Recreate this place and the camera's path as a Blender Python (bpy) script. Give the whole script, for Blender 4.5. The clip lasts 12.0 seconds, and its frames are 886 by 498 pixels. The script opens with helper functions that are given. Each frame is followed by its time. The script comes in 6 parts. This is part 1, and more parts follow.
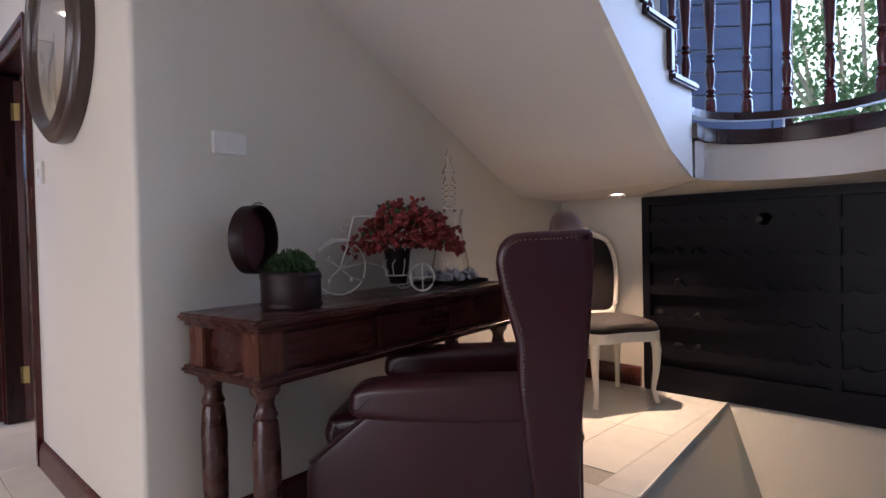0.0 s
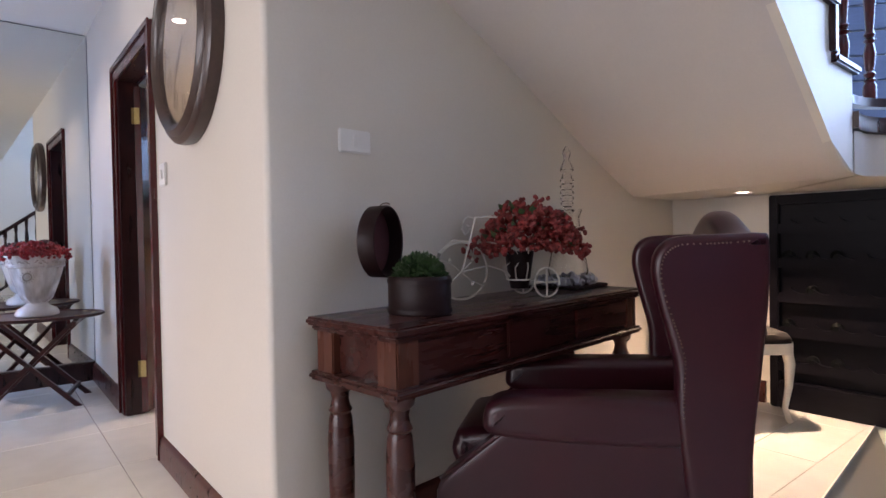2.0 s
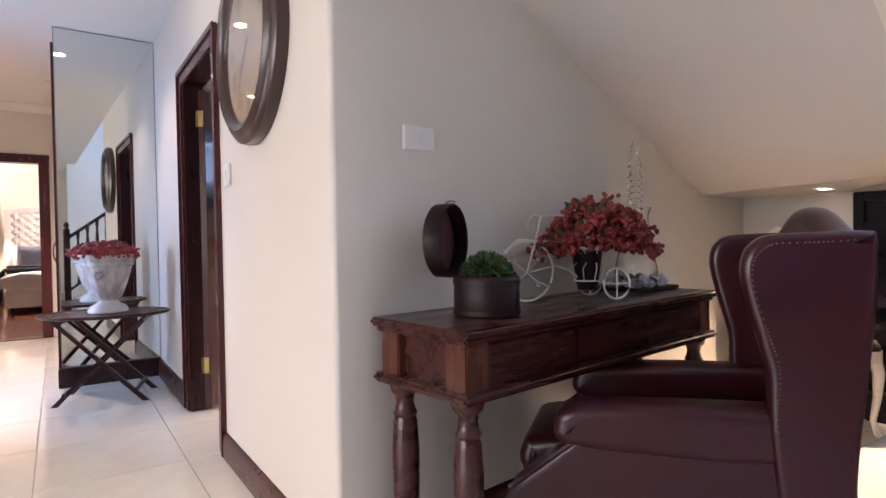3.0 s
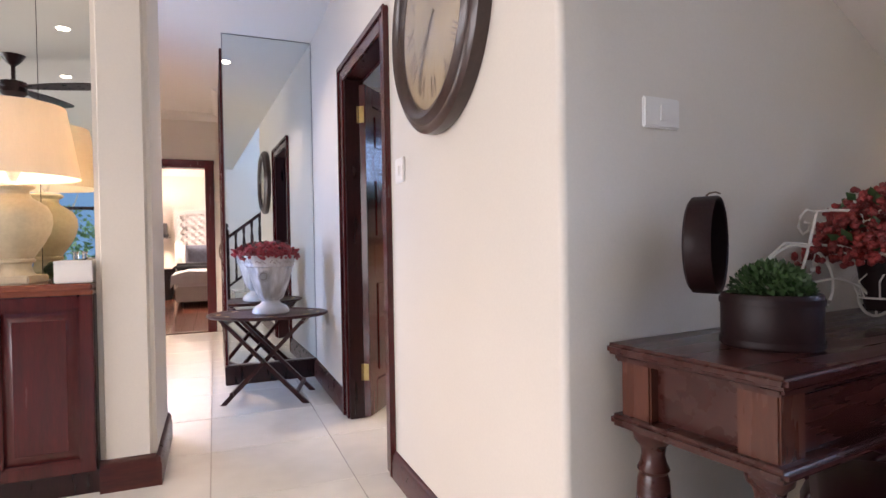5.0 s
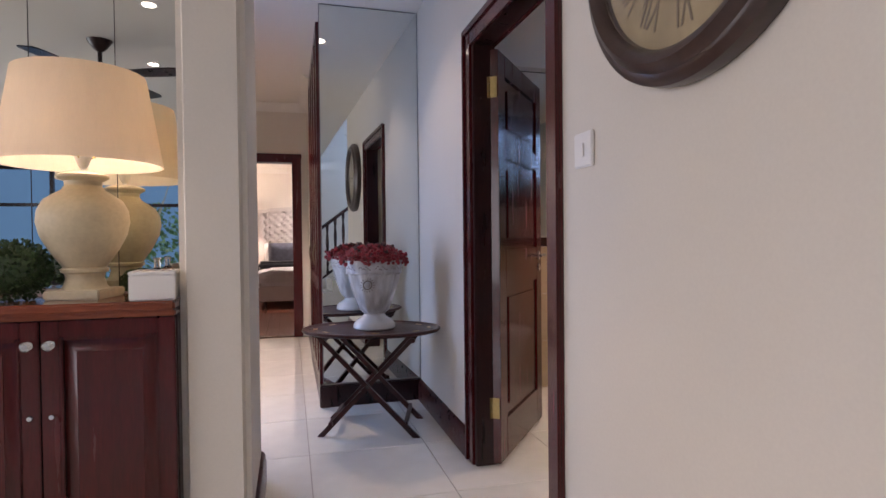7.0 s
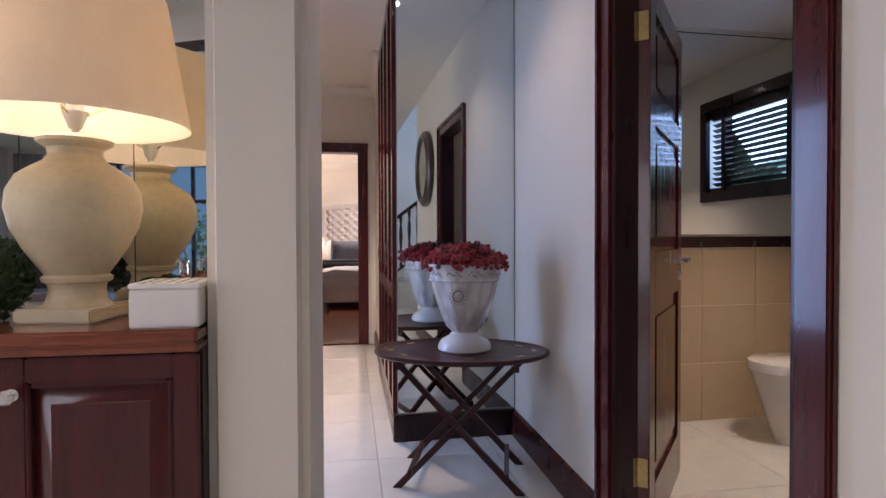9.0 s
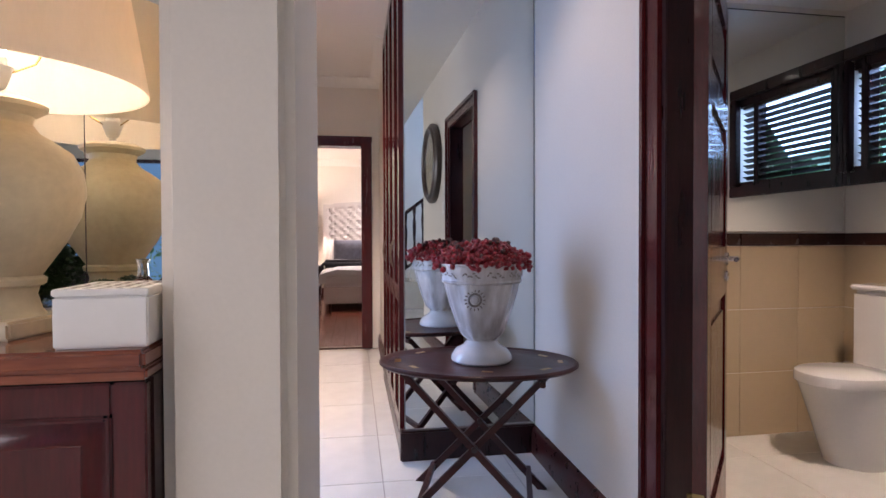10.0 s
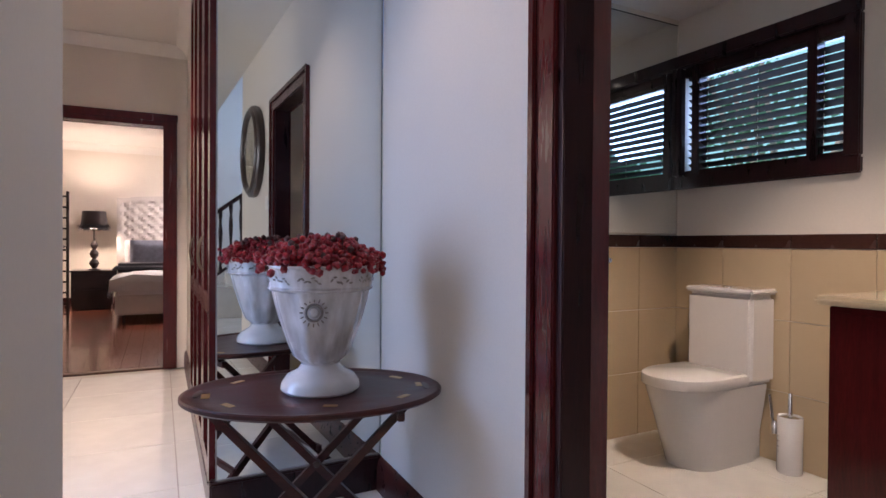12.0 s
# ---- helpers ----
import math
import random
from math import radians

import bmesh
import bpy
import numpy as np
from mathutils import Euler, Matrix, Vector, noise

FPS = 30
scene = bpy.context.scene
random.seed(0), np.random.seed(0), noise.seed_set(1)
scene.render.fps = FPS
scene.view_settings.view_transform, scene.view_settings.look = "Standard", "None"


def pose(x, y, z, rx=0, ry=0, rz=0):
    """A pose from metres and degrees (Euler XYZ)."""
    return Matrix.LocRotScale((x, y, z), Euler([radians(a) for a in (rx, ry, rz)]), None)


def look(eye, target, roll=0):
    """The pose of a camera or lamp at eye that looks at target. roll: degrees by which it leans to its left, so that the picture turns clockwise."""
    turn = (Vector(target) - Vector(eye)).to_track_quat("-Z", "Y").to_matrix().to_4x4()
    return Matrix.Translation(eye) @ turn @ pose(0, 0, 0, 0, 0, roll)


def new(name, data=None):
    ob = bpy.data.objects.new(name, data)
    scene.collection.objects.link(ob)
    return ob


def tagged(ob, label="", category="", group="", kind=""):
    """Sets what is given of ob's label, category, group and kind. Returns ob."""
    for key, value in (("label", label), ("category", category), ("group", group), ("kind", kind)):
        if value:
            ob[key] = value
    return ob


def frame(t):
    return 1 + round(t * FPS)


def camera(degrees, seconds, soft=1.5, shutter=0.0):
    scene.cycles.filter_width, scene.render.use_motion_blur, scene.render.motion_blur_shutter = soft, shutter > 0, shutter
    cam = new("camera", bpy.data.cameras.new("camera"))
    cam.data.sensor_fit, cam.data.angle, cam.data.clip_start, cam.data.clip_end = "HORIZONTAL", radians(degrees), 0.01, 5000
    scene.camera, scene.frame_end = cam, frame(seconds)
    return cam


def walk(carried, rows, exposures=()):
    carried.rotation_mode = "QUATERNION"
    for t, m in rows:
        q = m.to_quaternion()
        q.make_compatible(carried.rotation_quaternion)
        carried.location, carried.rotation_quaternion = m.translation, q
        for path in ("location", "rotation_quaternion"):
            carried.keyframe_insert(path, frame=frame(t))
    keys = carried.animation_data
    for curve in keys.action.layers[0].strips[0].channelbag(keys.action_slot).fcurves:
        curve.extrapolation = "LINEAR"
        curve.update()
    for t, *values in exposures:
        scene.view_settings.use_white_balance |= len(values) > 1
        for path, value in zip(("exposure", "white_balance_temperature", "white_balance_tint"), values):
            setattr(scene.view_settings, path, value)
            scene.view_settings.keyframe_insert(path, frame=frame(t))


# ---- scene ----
cam = camera(75.8, 12.0)
PATH = [
    (0, (0.109, -0.006, 1.034), (-1.281, 1.432, 0.995), -1.3),
    (0.5, (0.04, -0.014, 1.036), (-1.382, 1.392, 1.0), -1.3),
    (1, (-0.022, -0.037, 1.047), (-1.485, 1.326, 1.011), -1.1),
    (1.5, (-0.092, -0.054, 1.048), (-1.598, 1.262, 1.01), -1.0),
    (2, (-0.128, -0.065, 1.049), (-1.684, 1.191, 1.012), -1.0),
    (2.5, (-0.15, -0.072, 1.047), (-1.752, 1.125, 1.014), -1.0),
    (3, (-0.209, -0.077, 1.045), (-1.865, 1.044, 1.013), -1.0),
    (3.5, (-0.292, -0.075, 1.049), (-2.004, 0.959, 1.018), -1.0),
    (3.7, (-0.319, -0.087, 1.042), (-2.05, 0.914, 1.019), -0.9),
    (5.3, (-0.766, -0.185, 1.071), (-2.635, 0.525, 1.038), -0.8),
    (5.5, (-0.842, -0.204, 1.078), (-2.717, 0.49, 1.043), -0.6),
    (6, (-1.048, -0.194, 1.093), (-2.949, 0.429, 1.058), -0.7),
    (6.5, (-1.22, -0.234, 1.09), (-3.134, 0.344, 1.054), -0.6),
    (7, (-1.426, -0.269, 1.1), (-3.358, 0.249, 1.067), -0.6),
    (9, (-2.177, -0.315, 1.098), (-4.151, 0.004, 1.063), -0.2),
    (9.5, (-2.313, -0.316, 1.087), (-4.289, -0.008, 1.053), -0.2),
    (10, (-2.487, -0.309, 1.083), (-4.463, -0.002, 1.048), -0.2),
    (10.5, (-2.614, -0.3, 1.078), (-4.586, 0.033, 1.043), -0.1),
    (11, (-2.744, -0.299, 1.082), (-4.696, 0.137, 1.046), 0.1),
    (11.5, (-2.843, -0.287, 1.074), (-4.737, 0.355, 1.043), 0.1),
    (12, (-2.955, -0.259, 1.056), (-4.746, 0.63, 1.035), 0.4),
]
walk(cam, [(t, look(eye, target, roll)) for t, eye, target, roll in PATH],
     exposures=[(0.0, -0.02, 6450, 26), (1.5, 0.17, 6500, 26), (2.5, 0.56, 6650, 25), (3.5, 0.74, 6700, 25), (5.5, 0.62, 6750, 25), (6.0, 0.27, 6700, 25), (7.0, -0.22, 6600, 26),
                (9.0, -0.25, 6500, 26), (9.5, -0.07, 6450, 26), (10.5, 0.15, 6300, 26), (11.0, 0.18, 6300, 26), (11.5, 0.12, 6300, 26), (12.0, -0.03, 6400, 26)])


def site(px, py, dx, dy, turn, size):
    """A frame that turns and scales an area about a point of the plan and shifts it."""
    return pose(px + dx, py + dy, 0, 0, 0, turn) @ Matrix.Scale(size, 4) @ pose(-px, -py, 0)


HERE = Matrix.Identity(4)
RECESS = site(-1.5, 3.0, 0.005, 0.094, 1.1, 1.0225)        # wine rack, landing and stair flight
TOILET_ROOM = site(-5.0, 2.0, 0.106, -0.072, 1.16, 0.9735)
BEDROOM = site(-8.17, -0.5, 0.2, -0.054, 0.85, 0.98)
area = HERE

# ---- world and light ----
world = bpy.data.worlds.new("world")
scene.world = world
world.use_nodes = True
wn = world.node_tree
sky = wn.nodes.new("ShaderNodeTexSky")
sky.sky_type, sky.sun_disc = "NISHITA", False
sky.sun_elevation, sky.sun_rotation = radians(58), radians(190)
wn.nodes["Background"].inputs["Strength"].default_value = 0.12
wn.links.new(sky.outputs[0], wn.nodes["Background"].inputs[0])


def lamp(name, kind, m, energy, colour=(1, 1, 1), size=0.1, size_y=None, spot=None, blend=0.5):
    d = bpy.data.lights.new(name, kind)
    d.energy, d.color = energy, colour
    if kind == "AREA":
        d.size = size
        if size_y:
            d.shape, d.size_y = "RECTANGLE", size_y
        else:
            d.shape = "DISK"
    else:
        d.shadow_soft_size = size
    if spot:
        d.spot_size, d.spot_blend = radians(spot), blend
    ob = new(name, d)
    ob.matrix_world = m
    return ob


WARM, DAY, BLUE = (1.0, 0.87, 0.72), (0.92, 0.96, 1.0), (0.36, 0.58, 1.0)
lamp("sun", "SUN", look((0, -5, 8), (0.8, -0.2, 0)), 2.6, (1.0, 0.95, 0.88)).data.angle = radians(0.6)
# daylight entering through the glazing
lamp("daylight_living", "AREA", look((-0.6, -5.96, 1.35), (-0.8, 0.0, 1.25)), 140, DAY, 5.0, 2.1)
lamp("daylight_corridor", "AREA", look((-5.15, -1.19, 1.2), (-4.62, 0.6, 0.95)), 18, BLUE, 0.5, 1.3)
lamp("daylight_landing", "AREA", RECESS @ look((0.2, 4.56, 2.8), (0.0, 2.0, 2.2)), 190, BLUE, 2.0, 1.9)
lamp("daylight_toilet", "AREA", TOILET_ROOM @ look((-4.92, 2.75, 1.9), (-4.8, 1.4, 1.0)), 10, BLUE, 0.8, 0.45)
DOWNLIGHTS = [(-4.53, 0.0), (-2.26, -1.14), (-6.56, -0.66), (-0.9, -1.4), (1.2, -2.4), (-2.6, -3.6)]
for dx, dy in DOWNLIGHTS:
    lamp("downlight_glow", "SPOT", look((dx, dy, 2.63), (dx, dy, 0)), 24 if dx == -4.53 else 175 if dx < -6 else 32, WARM, 0.04, spot=112, blend=0.7)
lamp("recess_glow", "SPOT", RECESS @ look((-1.58, 3.22, 1.235), (-1.32, 2.86, 0)), 130, (1.0, 0.76, 0.5), 0.02, spot=108, blend=0.9)
lamp("toilet_glow", "SPOT", TOILET_ROOM @ look((-4.2, 1.75, 2.37), (-4.5, 1.8, 0)), 112, (1.0, 0.84, 0.66), 0.05, spot=84, blend=0.7)
lamp("table_lamp_glow", "POINT", pose(-3.645, -0.955, 1.44), 8, (1.0, 0.82, 0.58), 0.03)
lamp("bedside_glow", "POINT", BEDROOM @ pose(-13.6, -1.06, 1.40), 80, (1.0, 0.8, 0.6), 0.05)
# Added fill light for the bedroom, out of view; no fixture stands there.
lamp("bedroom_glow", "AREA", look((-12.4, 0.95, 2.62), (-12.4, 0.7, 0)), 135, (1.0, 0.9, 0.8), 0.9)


# ---- materials ----
def material(name, base, rough=0.5, metal=0.0, var=0.12, scale=3.0, grain=60.0, bump=0.1, coat=0.0, stretch=(1, 1, 1), dark=None, rvar=0.1, per=0.0, trans=0.0, spec=0.5):
    m = bpy.data.materials.new(name)
    m.use_nodes = True
    t = m.node_tree
    p = t.nodes["Principled BSDF"]
    p.inputs["Metallic"].default_value = metal
    p.inputs["Coat Weight"].default_value = coat
    p.inputs["Specular IOR Level"].default_value = spec
    p.inputs["Coat Roughness"].default_value = 0.08
    p.inputs["Transmission Weight"].default_value = trans
    co = t.nodes.new("ShaderNodeTexCoord")
    mp = t.nodes.new("ShaderNodeMapping")
    mp.inputs["Scale"].default_value = stretch
    t.links.new(co.outputs["Object"], mp.inputs["Vector"])
    big, fine = t.nodes.new("ShaderNodeTexNoise"), t.nodes.new("ShaderNodeTexNoise")
    for n, s, d in ((big, scale, 4), (fine, grain, 3)):
        n.inputs["Scale"].default_value, n.inputs["Detail"].default_value = s, d
        t.links.new(mp.outputs[0], n.inputs["Vector"])
    mix = t.nodes.new("ShaderNodeMix")
    mix.data_type = "FLOAT"
    mix.inputs[0].default_value = 0.4
    t.links.new(big.outputs["Fac"], mix.inputs[2])
    t.links.new(fine.outputs["Fac"], mix.inputs[3])
    ramp = t.nodes.new("ShaderNodeValToRGB")
    lo = dark or tuple(c * (1 - var * 1.6) for c in base)
    hi = tuple(min(1, c * (1 + var)) for c in base)
    ramp.color_ramp.elements[0].position, ramp.color_ramp.elements[1].position = 0.3, 0.7
    ramp.color_ramp.elements[0].color, ramp.color_ramp.elements[1].color = (*lo, 1), (*hi, 1)
    t.links.new(mix.outputs[0], ramp.inputs[0])
    colour = ramp.outputs[0]
    if per:
        info = t.nodes.new("ShaderNodeObjectInfo")
        hsv = t.nodes.new("ShaderNodeHueSaturation")
        mr = t.nodes.new("ShaderNodeMapRange")
        mr.inputs["To Min"].default_value, mr.inputs["To Max"].default_value = 1 - per, 1 + per
        t.links.new(info.outputs["Random"], mr.inputs["Value"])
        t.links.new(mr.outputs[0], hsv.inputs["Value"])
        t.links.new(colour, hsv.inputs["Color"])
        colour = hsv.outputs[0]
    t.links.new(colour, p.inputs["Base Color"])
    rr = t.nodes.new("ShaderNodeMapRange")
    rr.inputs["To Min"].default_value, rr.inputs["To Max"].default_value = max(0.02, rough - rvar), min(1, rough + rvar)
    t.links.new(big.outputs["Fac"], rr.inputs["Value"])
    t.links.new(rr.outputs[0], p.inputs["Roughness"])
    if bump:
        b = t.nodes.new("ShaderNodeBump")
        b.inputs["Strength"].default_value, b.inputs["Distance"].default_value = bump, 0.002
        t.links.new(fine.outputs["Fac"], b.inputs["Height"])
        t.links.new(b.outputs[0], p.inputs["Normal"])
    return m


def glowing(name, colour, strength):
    m = material(name, colour, 0.6, var=0.02)
    p = m.node_tree.nodes["Principled BSDF"]
    p.inputs["Emission Color"].default_value, p.inputs["Emission Strength"].default_value = (*colour, 1), strength
    return m


paint = material("cream_paint", (0.69, 0.64, 0.568), 0.55, var=0.03, scale=1.2, grain=120, bump=0.12)
ceil_paint = material("ceiling_paint", (0.74, 0.71, 0.66), 0.7, var=0.02, scale=1.0, grain=90, bump=0.05)
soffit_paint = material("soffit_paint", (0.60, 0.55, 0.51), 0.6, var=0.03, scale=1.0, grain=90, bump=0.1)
tile_mat = material("polished_tile", (0.79, 0.765, 0.70), 0.10, var=0.05, scale=2.5, grain=9, bump=0.02, coat=0.3, rvar=0.04, per=0.03)
grout = material("grout", (0.42, 0.38, 0.32), 0.8, var=0.1)
mahogany = material("mahogany", (0.075, 0.0075, 0.008), 0.24, var=0.25, scale=4, grain=26, bump=0.08, coat=0.35, stretch=(6, 6, 0.7), dark=(0.042, 0.007, 0.007), spec=0.35)
mahogany_y = material("mahogany_long", (0.07, 0.014, 0.01), 0.3, var=0.25, scale=4, grain=26, bump=0.15, coat=0.2, stretch=(6, 0.7, 6), dark=(0.025, 0.006, 0.006), spec=0.35)
frame_wood = material("dark_frame_wood", (0.03, 0.008, 0.008), 0.3, var=0.25, scale=4, grain=30, bump=0.12, coat=0.2, stretch=(6, 6, 0.8), dark=(0.012, 0.004, 0.005), spec=0.3)
counter_wood = material("counter_wood", (0.24, 0.062, 0.026), 0.22, var=0.2, scale=5, grain=30, bump=0.06, coat=0.6, stretch=(6, 0.7, 6), dark=(0.13, 0.03, 0.014))
desk_wood = material("desk_wood", (0.05, 0.0125, 0.009), 0.28, var=0.2, scale=3, grain=24, bump=0.05, coat=0.2, stretch=(7, 0.8, 7), dark=(0.034, 0.009, 0.0065), spec=0.35)
# Lighter copy of desk_wood: reflections on the corner blocks put into their colour.
block_wood = material("reflection_lit_desk_wood", (0.10, 0.032, 0.018), 0.28, var=0.2, scale=4, grain=30, bump=0.05, coat=0.2, stretch=(6, 6, 0.8), dark=(0.06, 0.018, 0.011), spec=0.35)
table_wood = material("tray_wood", (0.06, 0.0135, 0.012), 0.34, var=0.3, scale=5, grain=40, bump=0.2, coat=0.1, stretch=(6, 0.9, 6), dark=(0.022, 0.007, 0.007), spec=0.3)
bottle_mat = material("dark_bottle_glass", (0.004, 0.005, 0.005), 0.45, var=0.15, bump=0.02, spec=0.12)
foil_mat = material("dull_foil", (0.02, 0.014, 0.010), 0.5, 0.3, var=0.2, bump=0.1)
rack_wood = material("rack_wood", (0.006, 0.005, 0.008), 0.45, var=0.25, scale=4, grain=30, bump=0.15, coat=0.0, stretch=(0.8, 6, 6), spec=0.14)
leather = material("oxblood_leather", (0.031, 0.0045, 0.0075), 0.3, var=0.25, scale=6, grain=160, bump=0.12, coat=0.15, dark=(0.026, 0.0045, 0.008), spec=0.3, rvar=0.04)
stud_mat = material("aged_brass", (0.20, 0.15, 0.11), 0.42, 1.0, var=0.2, bump=0.05)
brass = material("brass", (0.62, 0.43, 0.16), 0.28, 1.0, var=0.15, bump=0.05)
chrome = material("brushed_steel", (0.72, 0.72, 0.72), 0.22, 1.0, var=0.05, bump=0.03)
white_plastic = material("white_plastic", (0.78, 0.76, 0.73), 0.35, var=0.02, bump=0.02)
hinge_mat = material("dull_brass_hinge", (0.34, 0.24, 0.10), 0.4, 1.0, var=0.2, bump=0.05)
mirror_rim = material("mirror_rim", (0.28, 0.27, 0.26), 0.4, var=0.1, bump=0.05)
white_wire = material("cream_wire", (0.66, 0.62, 0.55), 0.45, var=0.1, bump=0.1)
chair_white = material("white_lacquer", (0.78, 0.72, 0.62), 0.35, var=0.05, bump=0.08)
velvet = material("dark_brown_velvet", (0.007, 0.0025, 0.0025), 0.85, var=0.2, grain=200, bump=0.3)
ceramic = material("glazed_ceramic", (0.74, 0.73, 0.72), 0.16, var=0.05, scale=7, grain=40, bump=0.05, coat=0.5, rvar=0.05)
worn_ceramic = material("worn_white_glaze", (0.72, 0.72, 0.73), 0.25, var=0.16, scale=14, grain=30, bump=0.15, coat=0.3, stretch=(1, 1, 0.35), dark=(0.38, 0.35, 0.33))
relief_dark = material("stained_relief", (0.26, 0.23, 0.21), 0.5, var=0.2)
sanitary = material("white_porcelain", (0.80, 0.77, 0.73), 0.12, var=0.02, bump=0.01, coat=0.5, rvar=0.03)
berry_red = material("red_berries", (0.3, 0.012, 0.02), 0.3, var=0.4, scale=30, grain=90, bump=0.1, dark=(0.11, 0.006, 0.01))
berry_orange = material("rust_flowers", (0.21, 0.016, 0.013), 0.5, var=0.35, scale=30, grain=90, bump=0.1, dark=(0.09, 0.008, 0.007))
berry_dark = material("dark_berries", (0.07, 0.022, 0.020), 0.4, var=0.3, scale=30)
leaf_mat = material("dark_green_leaves", (0.035, 0.075, 0.022), 0.5, var=0.4, scale=40, grain=90, bump=0.1, dark=(0.012, 0.03, 0.010))
garden_leaf = material("garden_leaves", (0.16, 0.30, 0.17), 0.5, var=0.4, scale=5, grain=30, dark=(0.09, 0.17, 0.06))
garden_pale = material("pale_branches", (0.55, 0.50, 0.42), 0.7, var=0.25, scale=8)
stone_lamp = material("cream_stoneware", (0.55, 0.46, 0.30), 0.5, var=0.1, scale=8, grain=60, bump=0.2)
dark_leather = material("dark_leather_box", (0.016, 0.006, 0.006), 0.42, var=0.25, scale=10, grain=120, bump=0.2, coat=0.0, spec=0.2)
red_lining = material("dark_red_lining", (0.07, 0.010, 0.012), 0.7, var=0.2, grain=150, bump=0.2)
clock_rim = material("bronzed_rim", (0.040, 0.018, 0.014), 0.32, var=0.3, scale=8, grain=60, bump=0.1, coat=0.3)
clock_face = material("aged_paper_dial", (0.36, 0.28, 0.16), 0.6, var=0.15, scale=7, grain=50, bump=0.02, dark=(0.24, 0.18, 0.1))
ink = material("faded_ink", (0.16, 0.12, 0.08), 0.6, var=0.2)
wall_tile = material("beige_wall_tile", (0.50, 0.39, 0.25), 0.28, var=0.015, scale=9, grain=30, bump=0.03, per=0.04, rvar=0.015)
border_tile = material("brown_border_tile", (0.045, 0.018, 0.014), 0.25, var=0.2, scale=8, per=0.1)
marble = material("cream_marble", (0.66, 0.56, 0.38), 0.15, var=0.1, scale=8, grain=30, bump=0.02, coat=0.4)
stone_grey = material("pale_marble_shards", (0.42, 0.43, 0.49), 0.3, var=0.2, scale=12, grain=40, bump=0.2)
bedroom_wood = material("red_wood_floor", (0.17, 0.052, 0.030), 0.22, var=0.25, scale=3, grain=18, bump=0.08, coat=0.4, stretch=(0.7, 6, 6), per=0.25)
linen = material("white_linen", (0.76, 0.75, 0.76), 0.8, var=0.04, grain=150, bump=0.25)
tufted = material("silver_tufting", (0.55, 0.51, 0.48), 0.55, var=0.08, grain=150, bump=0.2)
satin = material("grey_satin", (0.17, 0.18, 0.23), 0.32, var=0.2, scale=14, grain=90, bump=0.2)
black_cloth = material("black_throw", (0.018, 0.018, 0.024), 0.7, var=0.2, grain=120, bump=0.3)
black_wood = material("black_lacquer", (0.018, 0.010, 0.010), 0.3, var=0.2, coat=0.3)
# Dark painted boards with the daylight's blue put into their colour.
shutter_paint = material("daylight_tinted_boards", (0.045, 0.062, 0.105), 0.45, var=0.15, scale=3, grain=30, bump=0.1, stretch=(0.6, 4, 4))
blind_wood = material("dark_blind_slats", (0.030, 0.020, 0.018), 0.35, var=0.2, coat=0.2)
curtain_mat = material("grey_curtain", (0.35, 0.34, 0.36), 0.8, var=0.1)
lampshade = material("linen_shade", (0.78, 0.71, 0.61), 0.8, var=0.05, scale=30, grain=200, bump=0.2, stretch=(1, 1, 0.2))
bulb_mat = glowing("lit_bulb", (1.0, 0.82, 0.55), 14)
down_mat = glowing("lit_downlight", (1.0, 0.9, 0.75), 12)
# Backdrop colours that glow: the garden's daylight is put in as emission.
glare = glowing("glowing_garden_glare", (0.85, 1.0, 0.95), 1.5)
sky_card = glowing("glowing_garden_haze", (0.24, 0.52, 0.56), 0.9)
east_glow = glowing("glowing_blue_garden", (0.12, 0.24, 0.42), 0.6)


def shade_material():
    t = lampshade.node_tree
    p = t.nodes["Principled BSDF"]
    out = t.nodes["Material Output"]
    tr = t.nodes.new("ShaderNodeBsdfTranslucent")
    tr.inputs["Color"].default_value = (0.95, 0.84, 0.70, 1)
    mx = t.nodes.new("ShaderNodeMixShader")
    mx.inputs[0].default_value = 0.45
    t.links.new(p.outputs[0], mx.inputs[1])
    t.links.new(tr.outputs[0], mx.inputs[2])
    t.links.new(mx.outputs[0], out.inputs["Surface"])


shade_material()


def leaf_glow(m, colour):
    """Thin leaves that let part of the light through."""
    t = m.node_tree
    tr = t.nodes.new("ShaderNodeBsdfTranslucent")
    tr.inputs["Color"].default_value = (*colour, 1)
    mx = t.nodes.new("ShaderNodeMixShader")
    mx.inputs[0].default_value = 0.5
    t.links.new(t.nodes["Principled BSDF"].outputs[0], mx.inputs[1])
    t.links.new(tr.outputs[0], mx.inputs[2])
    t.links.new(mx.outputs[0], t.nodes["Material Output"].inputs["Surface"])


hedge_leaf = material("hedge_leaves", (0.10, 0.22, 0.13), 0.4, var=0.45, scale=5, grain=30, dark=(0.04, 0.10, 0.06))
leaf_glow(hedge_leaf, (0.22, 0.5, 0.32))


def glass_material(name, tint=(1, 1, 1), rough=0.02):
    m = bpy.data.materials.new(name)
    m.use_nodes = True
    p = m.node_tree.nodes["Principled BSDF"]
    p.inputs["Base Color"].default_value = (*tint, 1)
    p.inputs["Transmission Weight"].default_value = 1.0
    p.inputs["Roughness"].default_value = rough
    p.inputs["IOR"].default_value = 1.45
    return m


def mirror_material(name, tint=(0.74, 0.77, 0.75)):
    m = bpy.data.materials.new(name)
    m.use_nodes = True
    p = m.node_tree.nodes["Principled BSDF"]
    p.inputs["Base Color"].default_value = (*tint, 1)
    p.inputs["Metallic"].default_value = 1.0
    p.inputs["Roughness"].default_value = 0.015
    return m


glass = glass_material("clear_glass")
